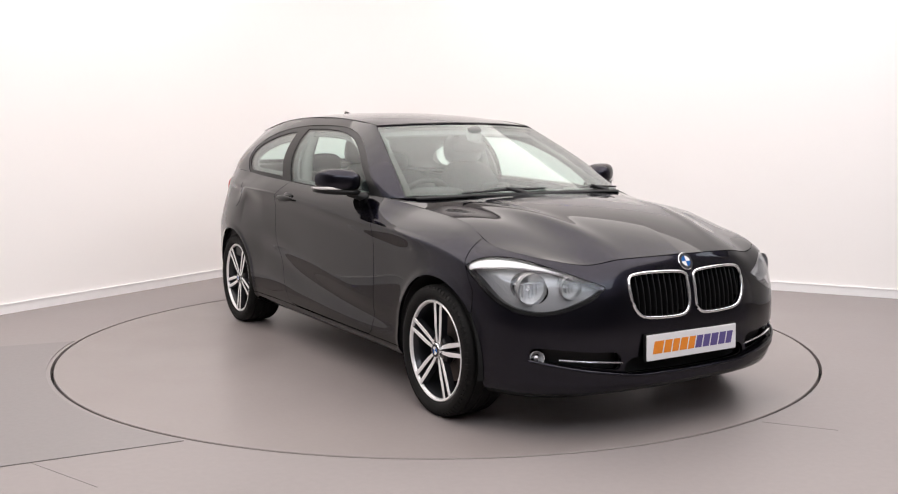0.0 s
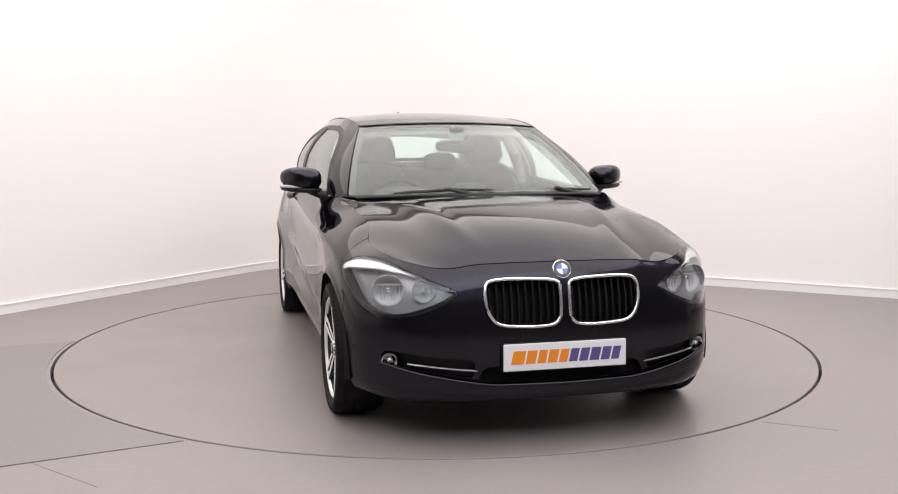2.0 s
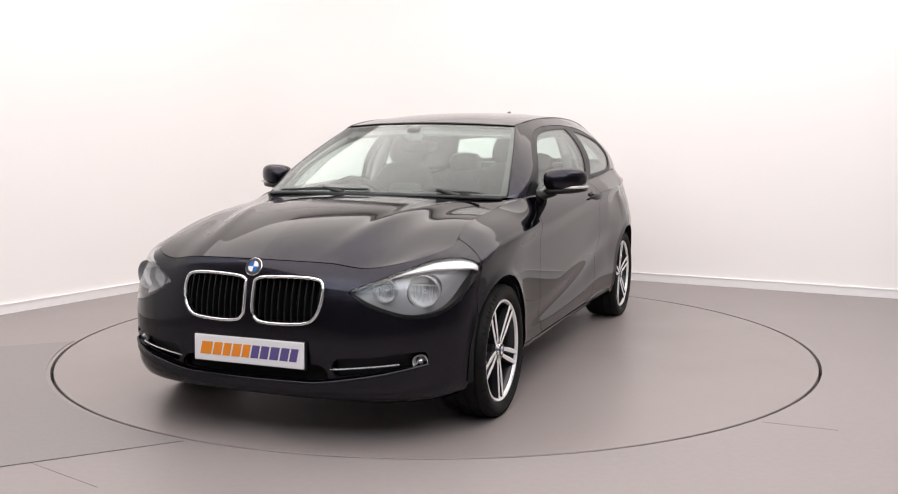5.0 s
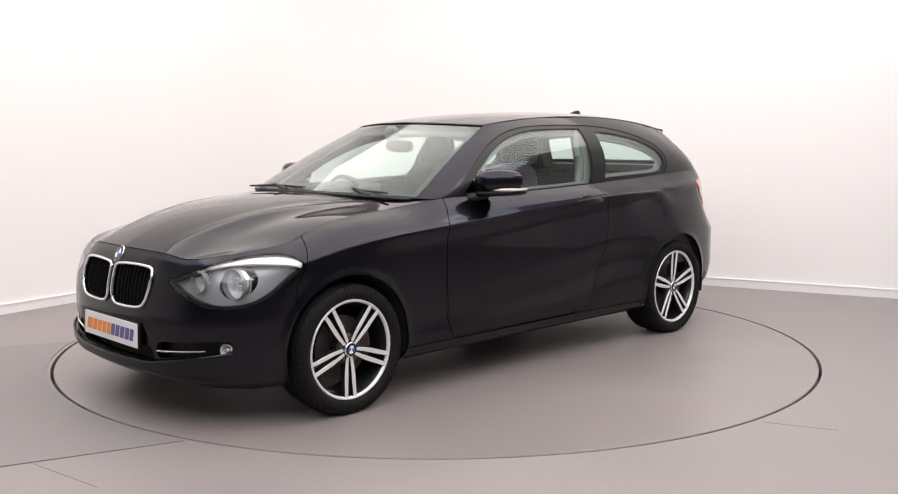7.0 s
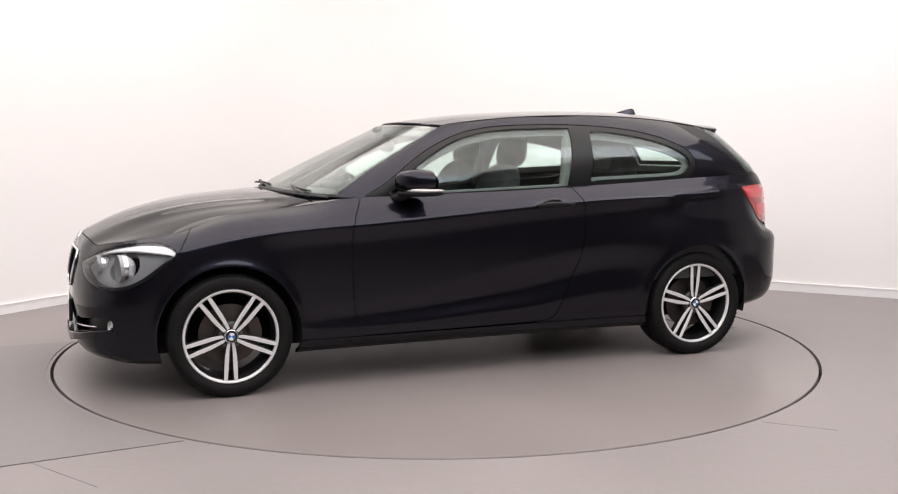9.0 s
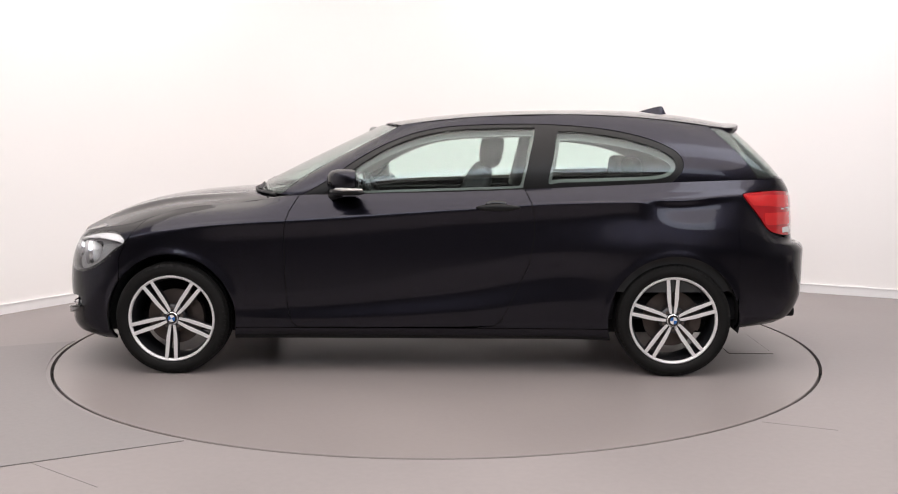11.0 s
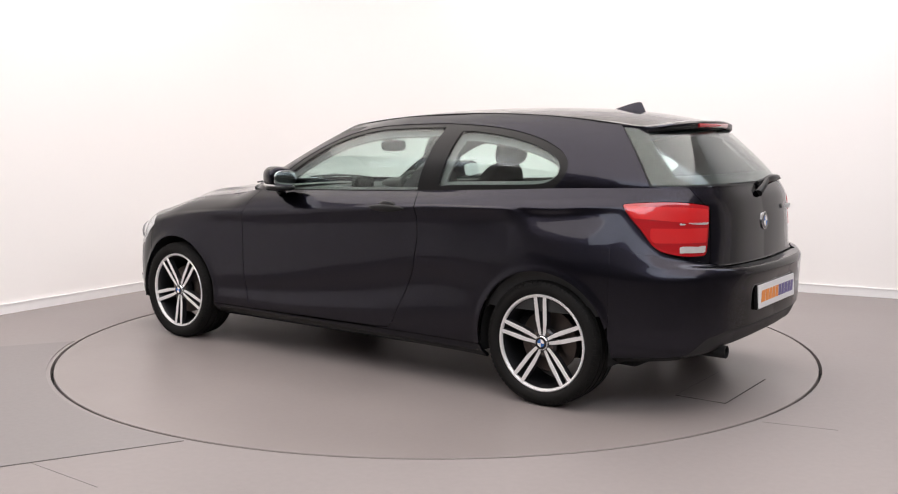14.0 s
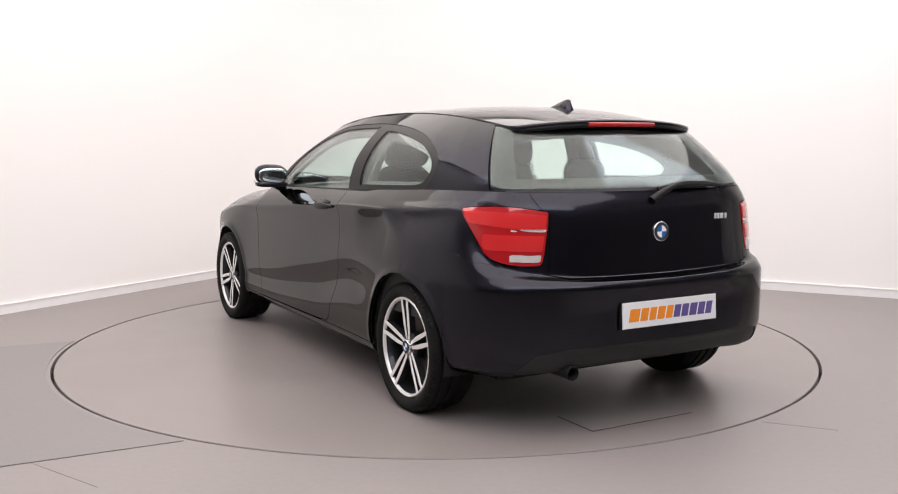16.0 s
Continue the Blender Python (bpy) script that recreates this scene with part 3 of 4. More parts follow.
HEADLIGHT = rounded(sz((2.045, .45, .652), (2.02, .53, .682), (1.975, .63, .716), (1.90, .725, .744), (1.78, .80, .762), (1.65, .838, .760), (1.590, .852, .718), (1.66, .835, .650),
                       (1.75, .812, .585), (1.85, .765, .545), (1.95, .67, .542), (2.02, .53, .588), (2.04, .46, .632)), 6, 0.5)
TAILLIGHT = rounded([(s_x(-1.735), .955), (s_x(-1.765), .976), (s_of(-1.97, .76), .985), (s_of(-2.094, .60), .968), (s_of(-2.104, .588), .950), (s_of(-2.10, .595), .85), (s_of(-2.088, .615), .755), (s_of(-2.07, .645), .742),
                     (s_of(-1.99, .74), .745), (s_x(-1.89), .775), (s_x(-1.82), .855)], 6, 0.5)
DOOR = [(.655, .97), (.70, .885), (.722, .82), (.728, .76), (.727, .52), (.715, .36), (.695, .285), (.66, .258), (.3, .258), (-.2, .262), (-.39, .268), (-.43, .30), (-.50, .44), (-.575, .60), (-.603, .75), (-.600, .87), (-.585, .93), (-.548, 1.005), (-.50, 1.05), (.6, 1.05)]
WINDOW_F = rounded([(.505, .982), (.445, 1.045), (.335, 1.125), (.205, 1.205), (.05, 1.270), (-.14, 1.310), (-.36, 1.322), (-.585, 1.325), (-.612, 1.315), (-.575, 1.15), (-.545, 1.02), (-.53, 1.002), (-.2, .990), (.3, .975), (.44, .970)], 5, 0.45)
WINDOW_R = rounded([(-.680, 1.030), (-.705, 1.15), (-.732, 1.295), (-.76, 1.305), (-.85, 1.303), (-1.05, 1.275), (-1.22, 1.232), (-1.335, 1.175), (-1.366, 1.12), (-1.33, 1.073), (-1.25, 1.050), (-1.0, 1.040), (-.75, 1.032)], 5, 0.45)
TRIM_OUT = rounded([(.64, .955), (.52, 1.035), (.36, 1.148), (.21, 1.232), (.045, 1.296), (-.14, 1.331), (-.36, 1.343), (-.62, 1.345), (-.86, 1.332), (-1.06, 1.306), (-1.24, 1.260), (-1.37, 1.195), (-1.405, 1.12), (-1.355, 1.045), (-1.27, 1.012), (-1.0, 1.000), (-.5, .982), (0, .965), (.4, .953)], 5, 0.45)



def circle_out(p, cx, r):
    return np.hypot(p.V[:, 0] - cx, p.V[:, 2] - HUB_Z) - r


def valance_height(s):
    """Height of the crease between rear bumper and valance."""
    return np.interp(s, [s_x(-1.69), s_of(-1.94, .79), s_of(-2.08, .64), s_of(-2.13, .5), S_END], [.10, .20, .375, .402, .404])


def build_shell():
    p = LOWER
    x, z, s = p.V[:, 0], p.V[:, 2], p.S
    arch = np.minimum(circle_out(p, WB, ARCH_R), circle_out(p, -WB, ARCH_R))
    lamp, tail = inside_of(HEADLIGHT, s, z), inside_of(TAILLIGHT, s, z)
    door = inside_of(DOOR, x, z)
    flank = (s > s_x(1.9)) & (s < s_x(-2.0))
    door = np.where(flank, door, -1)
    # bumper ends: a line from the wheel arch up to the lamp
    front_end = s_x(1.63) - s + np.clip(z - 0.62, 0, 1) * 0.5
    rear_end = s - s_x(-1.69) + .0015
    bumper_top_r = np.interp(s, [s_x(-1.69), s_x(-1.80), s_of(-2.05, .68), s_of(-2.13, .5), S_END], [.80, .755, .725, .688, .681]) - z
    gate_side = s - np.interp(z, [.66, .74, .95, .985, 1.05], [s_of(-2.095, .60), s_of(-2.105, .585), s_of(-2.107, .58), s_of(-2.085, .625), s_of(-2.05, .685)])
    sill = np.minimum(0.255 - z, np.minimum(x + 1.02, 1.04 - x))
    body = np.minimum(arch, np.minimum(-lamp, -tail)) - GAP
    kid = kidney_hole(p)
    bump_f = np.minimum.reduce([body, front_end - GAP, -kid, -front_openings(p)])
    fender = np.minimum.reduce([body, -front_end - GAP, -door - GAP, x - 0.55, np.maximum(-sill, x - 1.02) - GAP])
    sides = (("front_fender", fender), ("door", np.minimum(door - GAP, body)),
             ("sill_panel", np.minimum.reduce([sill - GAP, body])),
             ("rear_quarter_panel", np.minimum.reduce([body, -door - GAP, -np.minimum(rear_end, bumper_top_r) - .0003, -x - 0.30, -gate_side - GAP, np.maximum(-sill, -x - 1.0) - GAP])))
    made = {}
    for name, f in sides:
        q = clip(p, f)
        made[name] = panel(name, q, PAINT, CAR), panel(name, q.mirrored(), PAINT, CAR)
    made["front_bumper"] = panel("front_bumper", clip(p, bump_f).both(), PAINT, CAR)
    rear = np.minimum.reduce([body, rear_end - .0003, np.where(s < s_of(-2.09, .61), bumper_top_r - .0003, bumper_top_r - GAP)])
    made["rear_bumper"] = panel("rear_bumper", clip(p, np.minimum(rear, z - valance_height(s))).both(), PAINT, CAR)
    panel("rear_valance", clip(p, np.minimum(rear, valance_height(s) - .004 - z)).both().moved(-.006), ROUGHTRIM, CAR, 0.012, "black plastic rear valance")
    made["tailgate"] = panel("tailgate", clip(p, np.minimum.reduce([gate_side - GAP, -bumper_top_r - GAP, -tail - GAP])).both(), PAINT, CAR)
    # dark structure behind the panel gaps
    inner = clip(p.moved(-0.014), np.minimum.reduce([arch - .006, -lamp - 0.004, -kid, -front_openings(p), -tail - .004, 1.02 - z]))
    panel("inner_body", inner.both(), UNDER, CAR, 0.004)
    panel("hood", clip(HOOD_SHEET, np.minimum(HOOD_SHEET.S - 0.004, 0.993 - HOOD_SHEET.S)).both(), PAINT, CAR, 0.02)
    return made


def oval(cu, cv, a, b, power=2.6, n=40):
    t = np.linspace(0, 2 * np.pi, n, endpoint=False)
    c, q = np.cos(t), np.sin(t)
    return np.stack([cu + a * np.sign(c) * np.abs(c) ** (2 / power), cv + b * np.sign(q) * np.abs(q) ** (2 / power)], -1)


KIDNEY = rounded([(.020, .655), (.026, .682), (.07, .694), (.20, .698), (.29, .694), (.325, .680), (.335, .640), (.328, .585), (.308, .542), (.268, .516), (.17, .508), (.08, .509), (.038, .522), (.020, .56)], 5, 0.5)
FOG_DUCT = rounded([(.375, .345), (.40, .373), (.50, .380), (.66, .398), (.72, .400), (.735, .38), (.730, .352), (.70, .340), (.56, .322), (.42, .300), (.385, .305)], 5, 0.45)
INTAKE = rounded([(.0, .345), (.28, .345), (.335, .335), (.356, .305), (.325, .280), (0, .273), (-.325, .280), (-.356, .305), (-.335, .335), (-.28, .345)], 5, 0.4)


def kidney_hole(p):
    f = inside_of(KIDNEY, p.V[:, 1], p.V[:, 2])
    return np.where(p.V[:, 0] > 1.7, f, -1.0)


def front_openings(p):
    f = np.maximum(inside_of(FOG_DUCT, p.V[:, 1], p.V[:, 2]), inside_of(INTAKE, p.V[:, 1], p.V[:, 2]))
    return np.where(p.V[:, 0] > 1.6, f, -1.0)


def build_house():
    p = HOUSE_SHEET
    x, y, z, s = p.V[:, 0], p.V[:, 1], p.V[:, 2], p.S
    side = (y > 0.50)
    wf, wr, outer = (np.where(side, inside_of(q, x, z), -1) for q in (WINDOW_F, WINDOW_R, TRIM_OUT))
    dB = np.concatenate([[0], np.cumsum([np.linalg.norm(np.subtract(b[0], a[0])) for a, b in zip(HOUSE, HOUSE[1:])])])
    v = (z - np.interp(s, dB, [h[0][2] for h in HOUSE])) / (np.interp(s, dB, [h[1][2] for h in HOUSE]) - np.interp(s, dB, [h[0][2] for h in HOUSE]))
    screen = np.minimum.reduce([(dB[4] + 0.022 - s), (v - 0.01) * 0.4, (0.985 - v) * 0.4])
    back = np.minimum.reduce([s - (dB[13] + 0.03), (v - 0.03) * 0.35, (0.985 - v) * 0.35])
    frame_f = np.minimum.reduce([-screen - .004, -back - .004, -outer])
    panel("side_frame", clip(p, frame_f), PAINT, CAR, 0.03)
    panel("side_frame", clip(p, frame_f).mirrored(), PAINT, CAR, 0.03)
    trim = clip(p, np.minimum.reduce([outer - 0.001, -wf, -wr]))
    panel("window_surround", trim.moved(-.003), TRIM, CAR, 0.02)
    panel("window_surround", trim.mirrored().moved(-.003), TRIM, CAR, 0.02)
    for name, f in (("door_window", wf), ("quarter_window", wr)):
        q = clip(p, f + 0.003).moved(-0.007)
        slab(name, q, 0.004, GLASS, CAR, "tinted side window glass")
        slab(name, q.mirrored(), 0.004, GLASS, CAR, "tinted side window glass")
    slab("windscreen", clip(p, screen - .006).both(), 0.005, GLASS, CAR, "clear green-tinted windscreen")
    # black ceramic border and rubber of the windscreen
    inner = np.minimum.reduce([(dB[4] - 0.022 - s), (v - 0.05) * 0.4, (0.965 - v) * 0.4])
    panel("windscreen_border", clip(p, np.minimum(screen, -inner)).both().moved(-.007), TRIM, CAR, 0.003)
    slab("rear_window", clip(p, back - .006).both(), 0.004, GLASS, CAR, "dark tinted rear window")
    innerb = np.minimum.reduce([s - (dB[14] + 0.03), (v - 0.20) * 0.35, (0.87 - v) * 0.35])
    panel("rear_window_border", clip(p, np.minimum(back, -innerb)).both().moved(-.007), TRIM, CAR, 0.003)
    # grey cloth lining inside pillars and window rims
    hole = np.maximum(np.where(side, inside_of(WINDOW_F, x, z), -1) - .012, np.where(side, inside_of(WINDOW_R, x, z), -1) - .020)
    line = clip(p, np.minimum.reduce([-hole, -screen + .02, -innerb - .004]))
    for q in (line, line.mirrored()):
        slab("pillar_lining", q.moved(-.045), .012, LINING, CAR, "grey pillar and window rim lining")
    roof = clip(ROOF_SHEET, np.minimum(ROOF_SHEET.S - 0.004, 0.996 - ROOF_SHEET.S))
    panel("roof", roof.both(), PAINT, CAR, 0.02)
    slab("roof_lining", clip(ROOF_SHEET, 0.97 - ROOF_SHEET.S).both().moved(-0.03), 0.01, LINING, CAR, "grey fabric roof lining")


build_shell()
build_house()


# ---------------- underbody and wheels ----------------
def underbody():
    bm = box(bmesh.new(), -1.72, 1.90, -0.60, 0.60, 0.18, 0.30, 0.03)
    box(bm, -2.06, -1.70, -0.55, 0.55, 0.30, 0.40, 0.03)
    box(bm, -0.95, 0.95, -0.78, 0.78, 0.192, 0.27, 0.02)
    part("underbody", bm, UNDER, CAR)
    for cx in (WB, -WB):
        for side in (1, -1):
            bm = turned([(0.50, 0.05), (0.50, 0.372), (0.862, 0.352)], 40, "y", (-.20, math.pi + .20))
            for v in bm.verts:
                v.co.y *= side
            part("wheel_liner", bm, UNDER, CAR, place=pose(cx, 0, HUB_Z))


def wheel_template():
    """A wheel whose outer face looks to +y, centred on the hub."""
    w = thing("wheel", "", "")
    prof = [(-.205, .232), (-.212, .262), (-.205, .288), (-.188, .298), (-.15, .303)]
    for c in (-.125, -.075, -.025):
        prof += [(c - .008, .304), (c - .005, .297), (c + .005, .297), (c + .008, .304)]
    prof += [(-.005, .303), (.008, .297), (.018, .284), (.022, .265), (.016, .247), (.006, .2355), (-.01, .232)]
    tyre = part("tyre", turned(prof, 96, "y"), TYRE, w, "worn black rubber tyre", True)
    # shoulder blocks of the tread
    V, F = [], []
    for i in range(72):
        a, b = 2 * math.pi * (i + .1) / 72, 2 * math.pi * (i + .72) / 72
        k = len(V)
        for ang in (a, b):
            for y, r in ((-.012, .3042), (.012, .2965), (.0195, .283), (.0115, .283), (-.012, .298)):
                V.append((r * math.cos(ang), y + .0022, r * math.sin(ang)))
        F += [(k, k + 1, k + 6, k + 5), (k + 1, k + 2, k + 7, k + 6), (k, k + 4, k + 3, k + 2, k + 1), (k + 5, k + 6, k + 7, k + 8, k + 9)]
    link("tread_block", mesh_of("tread_block", V, F, TYRE, smooth=False), tyre)["kind"] = "stuff"
    rim = part("rim", turned([(-.20, .225), (-.19, .215), (-.06, .205), (-.02, .214), (-.006, .222), (.002, .2265)], 80, "y"), DARKALLOY, w, "dark grey alloy rim barrel", True)
    part("rim_lip", turned([(-.004, .219), (.005, .2215), (.009, .226), (.0095, .231), (.006, .2345), (-.004, .2345)], 80, "y"), ALLOY, rim, "bright machined rim edge", True)
    # five pairs of spokes
    for k in range(5):
        bm, fm = bmesh.new(), bmesh.new()
        for sgn in (1, -1):
            st = [(.036, .0105, .0085, -.010), (.062, .0145, .0088, -.008), (.085, .0175, .0098, -.006), (.115, .0200, .0112, -.003), (.16, .0220, .0110, 0), (.20, .0240, .0102, .004), (.2240, .0260, .0100, .005)]
            for b, off0, grow, deep in ((bm, 0.0, 0.0022, .030), (fm, 0.0015, 0.0, .002)):
                rows = []
                for r, mid, half, y in st:
                    h = half + grow
                    c = sgn * mid
                    rows.append([b.verts.new(q) for q in ((c - h, y + off0 - deep, r), (c - h * .85, y + off0, r), (c + h * .85, y + off0, r), (c + h, y + off0 - deep, r))])
                for A, B in zip(rows, rows[1:]):
                    for i in range(4):
                        b.faces.new((A[i], A[(i + 1) % 4], B[(i + 1) % 4], B[i]))
                b.faces.new(rows[0]), b.faces.new(rows[-1][::-1])
        m = pose(0, 0, 0, 0, 72 * k, 0)
        sp = part("spoke", bm, DARKALLOY, w, "dark grey flanks of a double spoke", place=m)
        part("spoke_face", fm, ALLOY, sp, "machined silver spoke face")
    hub = part("hub", turned([(-.05, .075), (-.02, .072), (-.012, .062), (-.008, .045), (-.010, .030)], 40, "y"), DARKALLOY, w, "", True)
    for k in range(5):
        part("wheel_bolt", turned([(-.02, .0), (-.02, .009), (-.009, .009), (-.008, .0)], 8, "y"), STEEL, hub, place=pose(.052 * math.sin(2 * math.pi * (k + .5) / 5), 0, .052 * math.cos(2 * math.pi * (k + .5) / 5)))
    cap = part("hub_cap", turned([(-.012, .034), (.000, .034), (.003, .031), (.004, 0)], 40, "y"), CHROME, w, "round hub cap with a blue and white roundel", True)
    roundel(cap, 0.029, pose(0, .0042, 0, -90, 0, 0), BLACK)
    part("brake_disc", turned([(-.075, .06), (-.075, .150), (-.087, .150), (-.087, .06)], 48, "y"), STEEL, w, "", True)
    return w


def roundel(parent, r, m, ring_mat):
    """Quartered badge, facing +z of m: dark ring, blue and white quarters."""
    holder = part("badge_ring", turned([(0, r * .66), (.0012, r * .66), (.0016, r * .9), (.001, r), (-.002, r)], 36, "z"), ring_mat, parent, "", True, m)
    for k in range(4):
        bm = bmesh.new()
        pts = [(0, 0)] + [(r * .66 * math.cos(a), r * .66 * math.sin(a)) for a in np.linspace(k * math.pi / 2, (k + 1) * math.pi / 2, 9)]
        prism(bm, pts, 0, .001)
        part("badge_quarter", bm, BLUE if k % 2 else WHITE, holder)
    return holder


def wheels():
    w = wheel_template()
    spots = [(WB, 1, 34), (-WB, 1, 2), (WB, -1, 65), (-WB, -1, 36)]
    for i, (x, side, spin) in enumerate(spots):
        m = pose(x, side * 0.866, HUB_Z) @ pose(0, 0, 0, 0, 0, 0 if side > 0 else 180) @ pose(0, 0, 0, 0, spin, 0)
        o = w if i == 0 else copy_thing(w, m)
        o.matrix_basis = m
        o.parent = CAR
        # caliper stays upright
        bm = turned([(-.055, .10), (-.055, .158), (-.105, .158), (-.105, .10)], 10, "y", (math.radians(150), math.radians(205)))
        part("brake_caliper", bm, STEEL, CAR, place=pose(x, side * .866, HUB_Z, 0, 0, 0 if side > 0 else 180))
    return w


underbody()
wheels()


# ---------------- lamps, grilles, badges and plates ----------------
def blob(bm, c, r, power=3.0, n=28, m=16, shape=None):
    """A rounded box: centre, half sizes, squareness; shape may bend its points."""
    def f(a, p):
        return math.copysign(abs(a) ** (2 / p), a)
    rows = []
    for i in range(m + 1):
        la = -math.pi / 2 + math.pi * i / m
        row = []
        for j in range(n):
            lo = 2 * math.pi * j / n
            q = Vector((r[0] * f(math.cos(la), power) * f(math.cos(lo), power), r[1] * f(math.cos(la), power) * f(math.sin(lo), power), r[2] * f(math.sin(la), power)))
            if shape:
                q = shape(q)
            row.append(bm.verts.new(Vector(c) + q))
        rows.append(row)
    for A, B in zip(rows, rows[1:]):
        for j in range(n):
            bm.faces.new((A[j], A[(j + 1) % n], B[(j + 1) % n], B[j]))
    bmesh.ops.remove_doubles(bm, verts=bm.verts, dist=1e-5)
    return bm


def tube(bm, pts, r, n=10):
    """A round bar through pts."""
    pts = [Vector(p) for p in pts]
    rows = []
    for i, p in enumerate(pts):
        t = (pts[min(i + 1, len(pts) - 1)] - pts[max(i - 1, 0)]).normalized()
        a = t.orthogonal().normalized()
        if abs(t.z) < 0.95:
            a = t.cross(Vector((0, 0, 1))).normalized()
        b = t.cross(a)
        rr = r[i] if isinstance(r, (list, tuple)) else r
        rows.append([bm.verts.new(p + a * rr * math.cos(2 * math.pi * k / n) + b * rr * math.sin(2 * math.pi * k / n)) for k in range(n)])
    for A, B in zip(rows, rows[1:]):
        for k in range(n):
            bm.faces.new((A[k], A[(k + 1) % n], B[(k + 1) % n], B[k]))
    bm.faces.new(rows[0][::-1]), bm.faces.new(rows[-1])
    return bm


def facing(place, way):
    """A pose whose +z looks along way."""
    return Matrix.Translation(place) @ Vector(way).to_track_quat("Z", "Y").to_matrix().to_4x4()


def sided(p, side):
    return p if side > 0 else p.mirrored()


def headlights():
    p = LOWER
    s, z = p.S, p.V[:, 2]
    lamp = inside_of(HEADLIGHT, s, z)
    top = np.interp(s, HEADLIGHT[:36, 0], HEADLIGHT[:36, 1])
    brow = np.minimum.reduce([lamp - .006, z - (top - 0.008 - 0.030 * np.clip((s - s_of(1.97, .63)) / .34, 0, 1)), s - s_of(2.005, .56)])
    # round holes in the housing for the two bowls
    bowls = []
    for c, r, way in (((1.822, .690, .640), .064, (1, .20, -.02)), ((1.916, .560, .648), .047, (1, .15, -.02))):
        axis = np.array(way) / np.linalg.norm(way)
        bowls.append(np.linalg.norm(np.cross(p.V - .045 * p.N - np.array(c), axis), axis=1) - r)
    for side in (1, -1):
        lens = slab("headlight", sided(clip(p, lamp + .001), side), 0.003, LENS, CAR, "clear headlight with two round reflectors")
        panel("lamp_housing", sided(clip(p, np.minimum.reduce([lamp - .002] + bowls)).moved(-.045), side), LAMPGREY, lens, 0.03, "grey lamp housing")
        low = np.interp(s, [s_of(2.04, .46), s_of(1.95, .67), s_of(1.75, .81), s_of(1.6, .85)], [.640, .60, .64, .70])
        rim = clip(p, np.minimum(lamp + .0005, np.where(z < low, .015, .006) - lamp)).moved(-.006)
        panel("lamp_bezel", sided(rim, side), TRIM, lens, 0.045, "black lamp bezel")
        slab("lamp_brow", sided(clip(p, brow).moved(-.008), side), 0.012, WHITE, lens, "white light strip along the lamp top")
        for c, r, way in (((1.822, side * .690, .640), .064, (1, side * .20, -.02)), ((1.916, side * .560, .648), .047, (1, side * .15, -.02))):
            m = facing(c, way)
            prof = [(-.05, .004), (-.048, r * .35), (-.036, r * .68), (-.014, r * .92), (.004, r), (.005, r * 1.04), (.001, r * 1.05)]
            part("reflector", turned(prof, 40, "z"), REFLECTOR, lens, "bright bowl reflector", True, m)
            part("lamp_shroud", turned([(.004, r * 1.02), (.034, r * 1.03), (.034, r * 1.05), (.004, r * 1.05)], 40, "z"), LAMPGREY, lens, "", True, m)
            part("reflector_ring", turned([(-.004, r * 1.01), (.014, r * 1.03), (.016, r * 1.07), (-.004, r * 1.08)], 40, "z"), CHROME, lens, "chrome ring round the bowl", True, m)
            bm = blob(bmesh.new(), (0, 0, -.022), (r * .22, r * .22, .020), 2.2, 16, 10)
            part("lamp_bulb", bm, CHROME, lens, "", True, m)
            bm = box(bmesh.new(), -r * .93, r * .93, r * .26, r * .33, -.034, -.004, .001)
            part("reflector_shelf", bm, REFLECTOR, lens, place=m)
            for k in range(-3, 4):
                if k:
                    q = k * r * .24
                    h = math.sqrt(max(r * r * .8 - q * q, 0))
                    bm = box(bmesh.new(), q - .0018, q + .0018, -h, h * .25, -.046 + abs(k) * .006, -.030 + abs(k) * .006, .0008, 1)
                    part("reflector_flute", bm, REFLECTOR, lens, place=m)


def on_body(pts, out):
    """Places on the front of the lower body for (y, z), pushed out a little."""
    p, made = LOWER, []
    front = p.V[:, 0] > 1.5
    V, N = p.V[front], p.N[front]
    for y, z in pts:
        d = np.hypot(V[:, 1] - y, V[:, 2] - z)
        near = np.argsort(d)[:6]
        w = 1 / (d[near] + 1e-4)
        w /= w.sum()
        n = (N[near] * w[:, None]).sum(0)
        # along the tangent plane of the nearest points
        x = float(sum(wk * (V[k, 0] - (N[k, 1] * (y - V[k, 1]) + N[k, 2] * (z - V[k, 2])) / max(N[k, 0], .2)) for k, wk in zip(near, w)))
        made.append((x + n[0] * out, y + n[1] * out, z + n[2] * out))
    return made


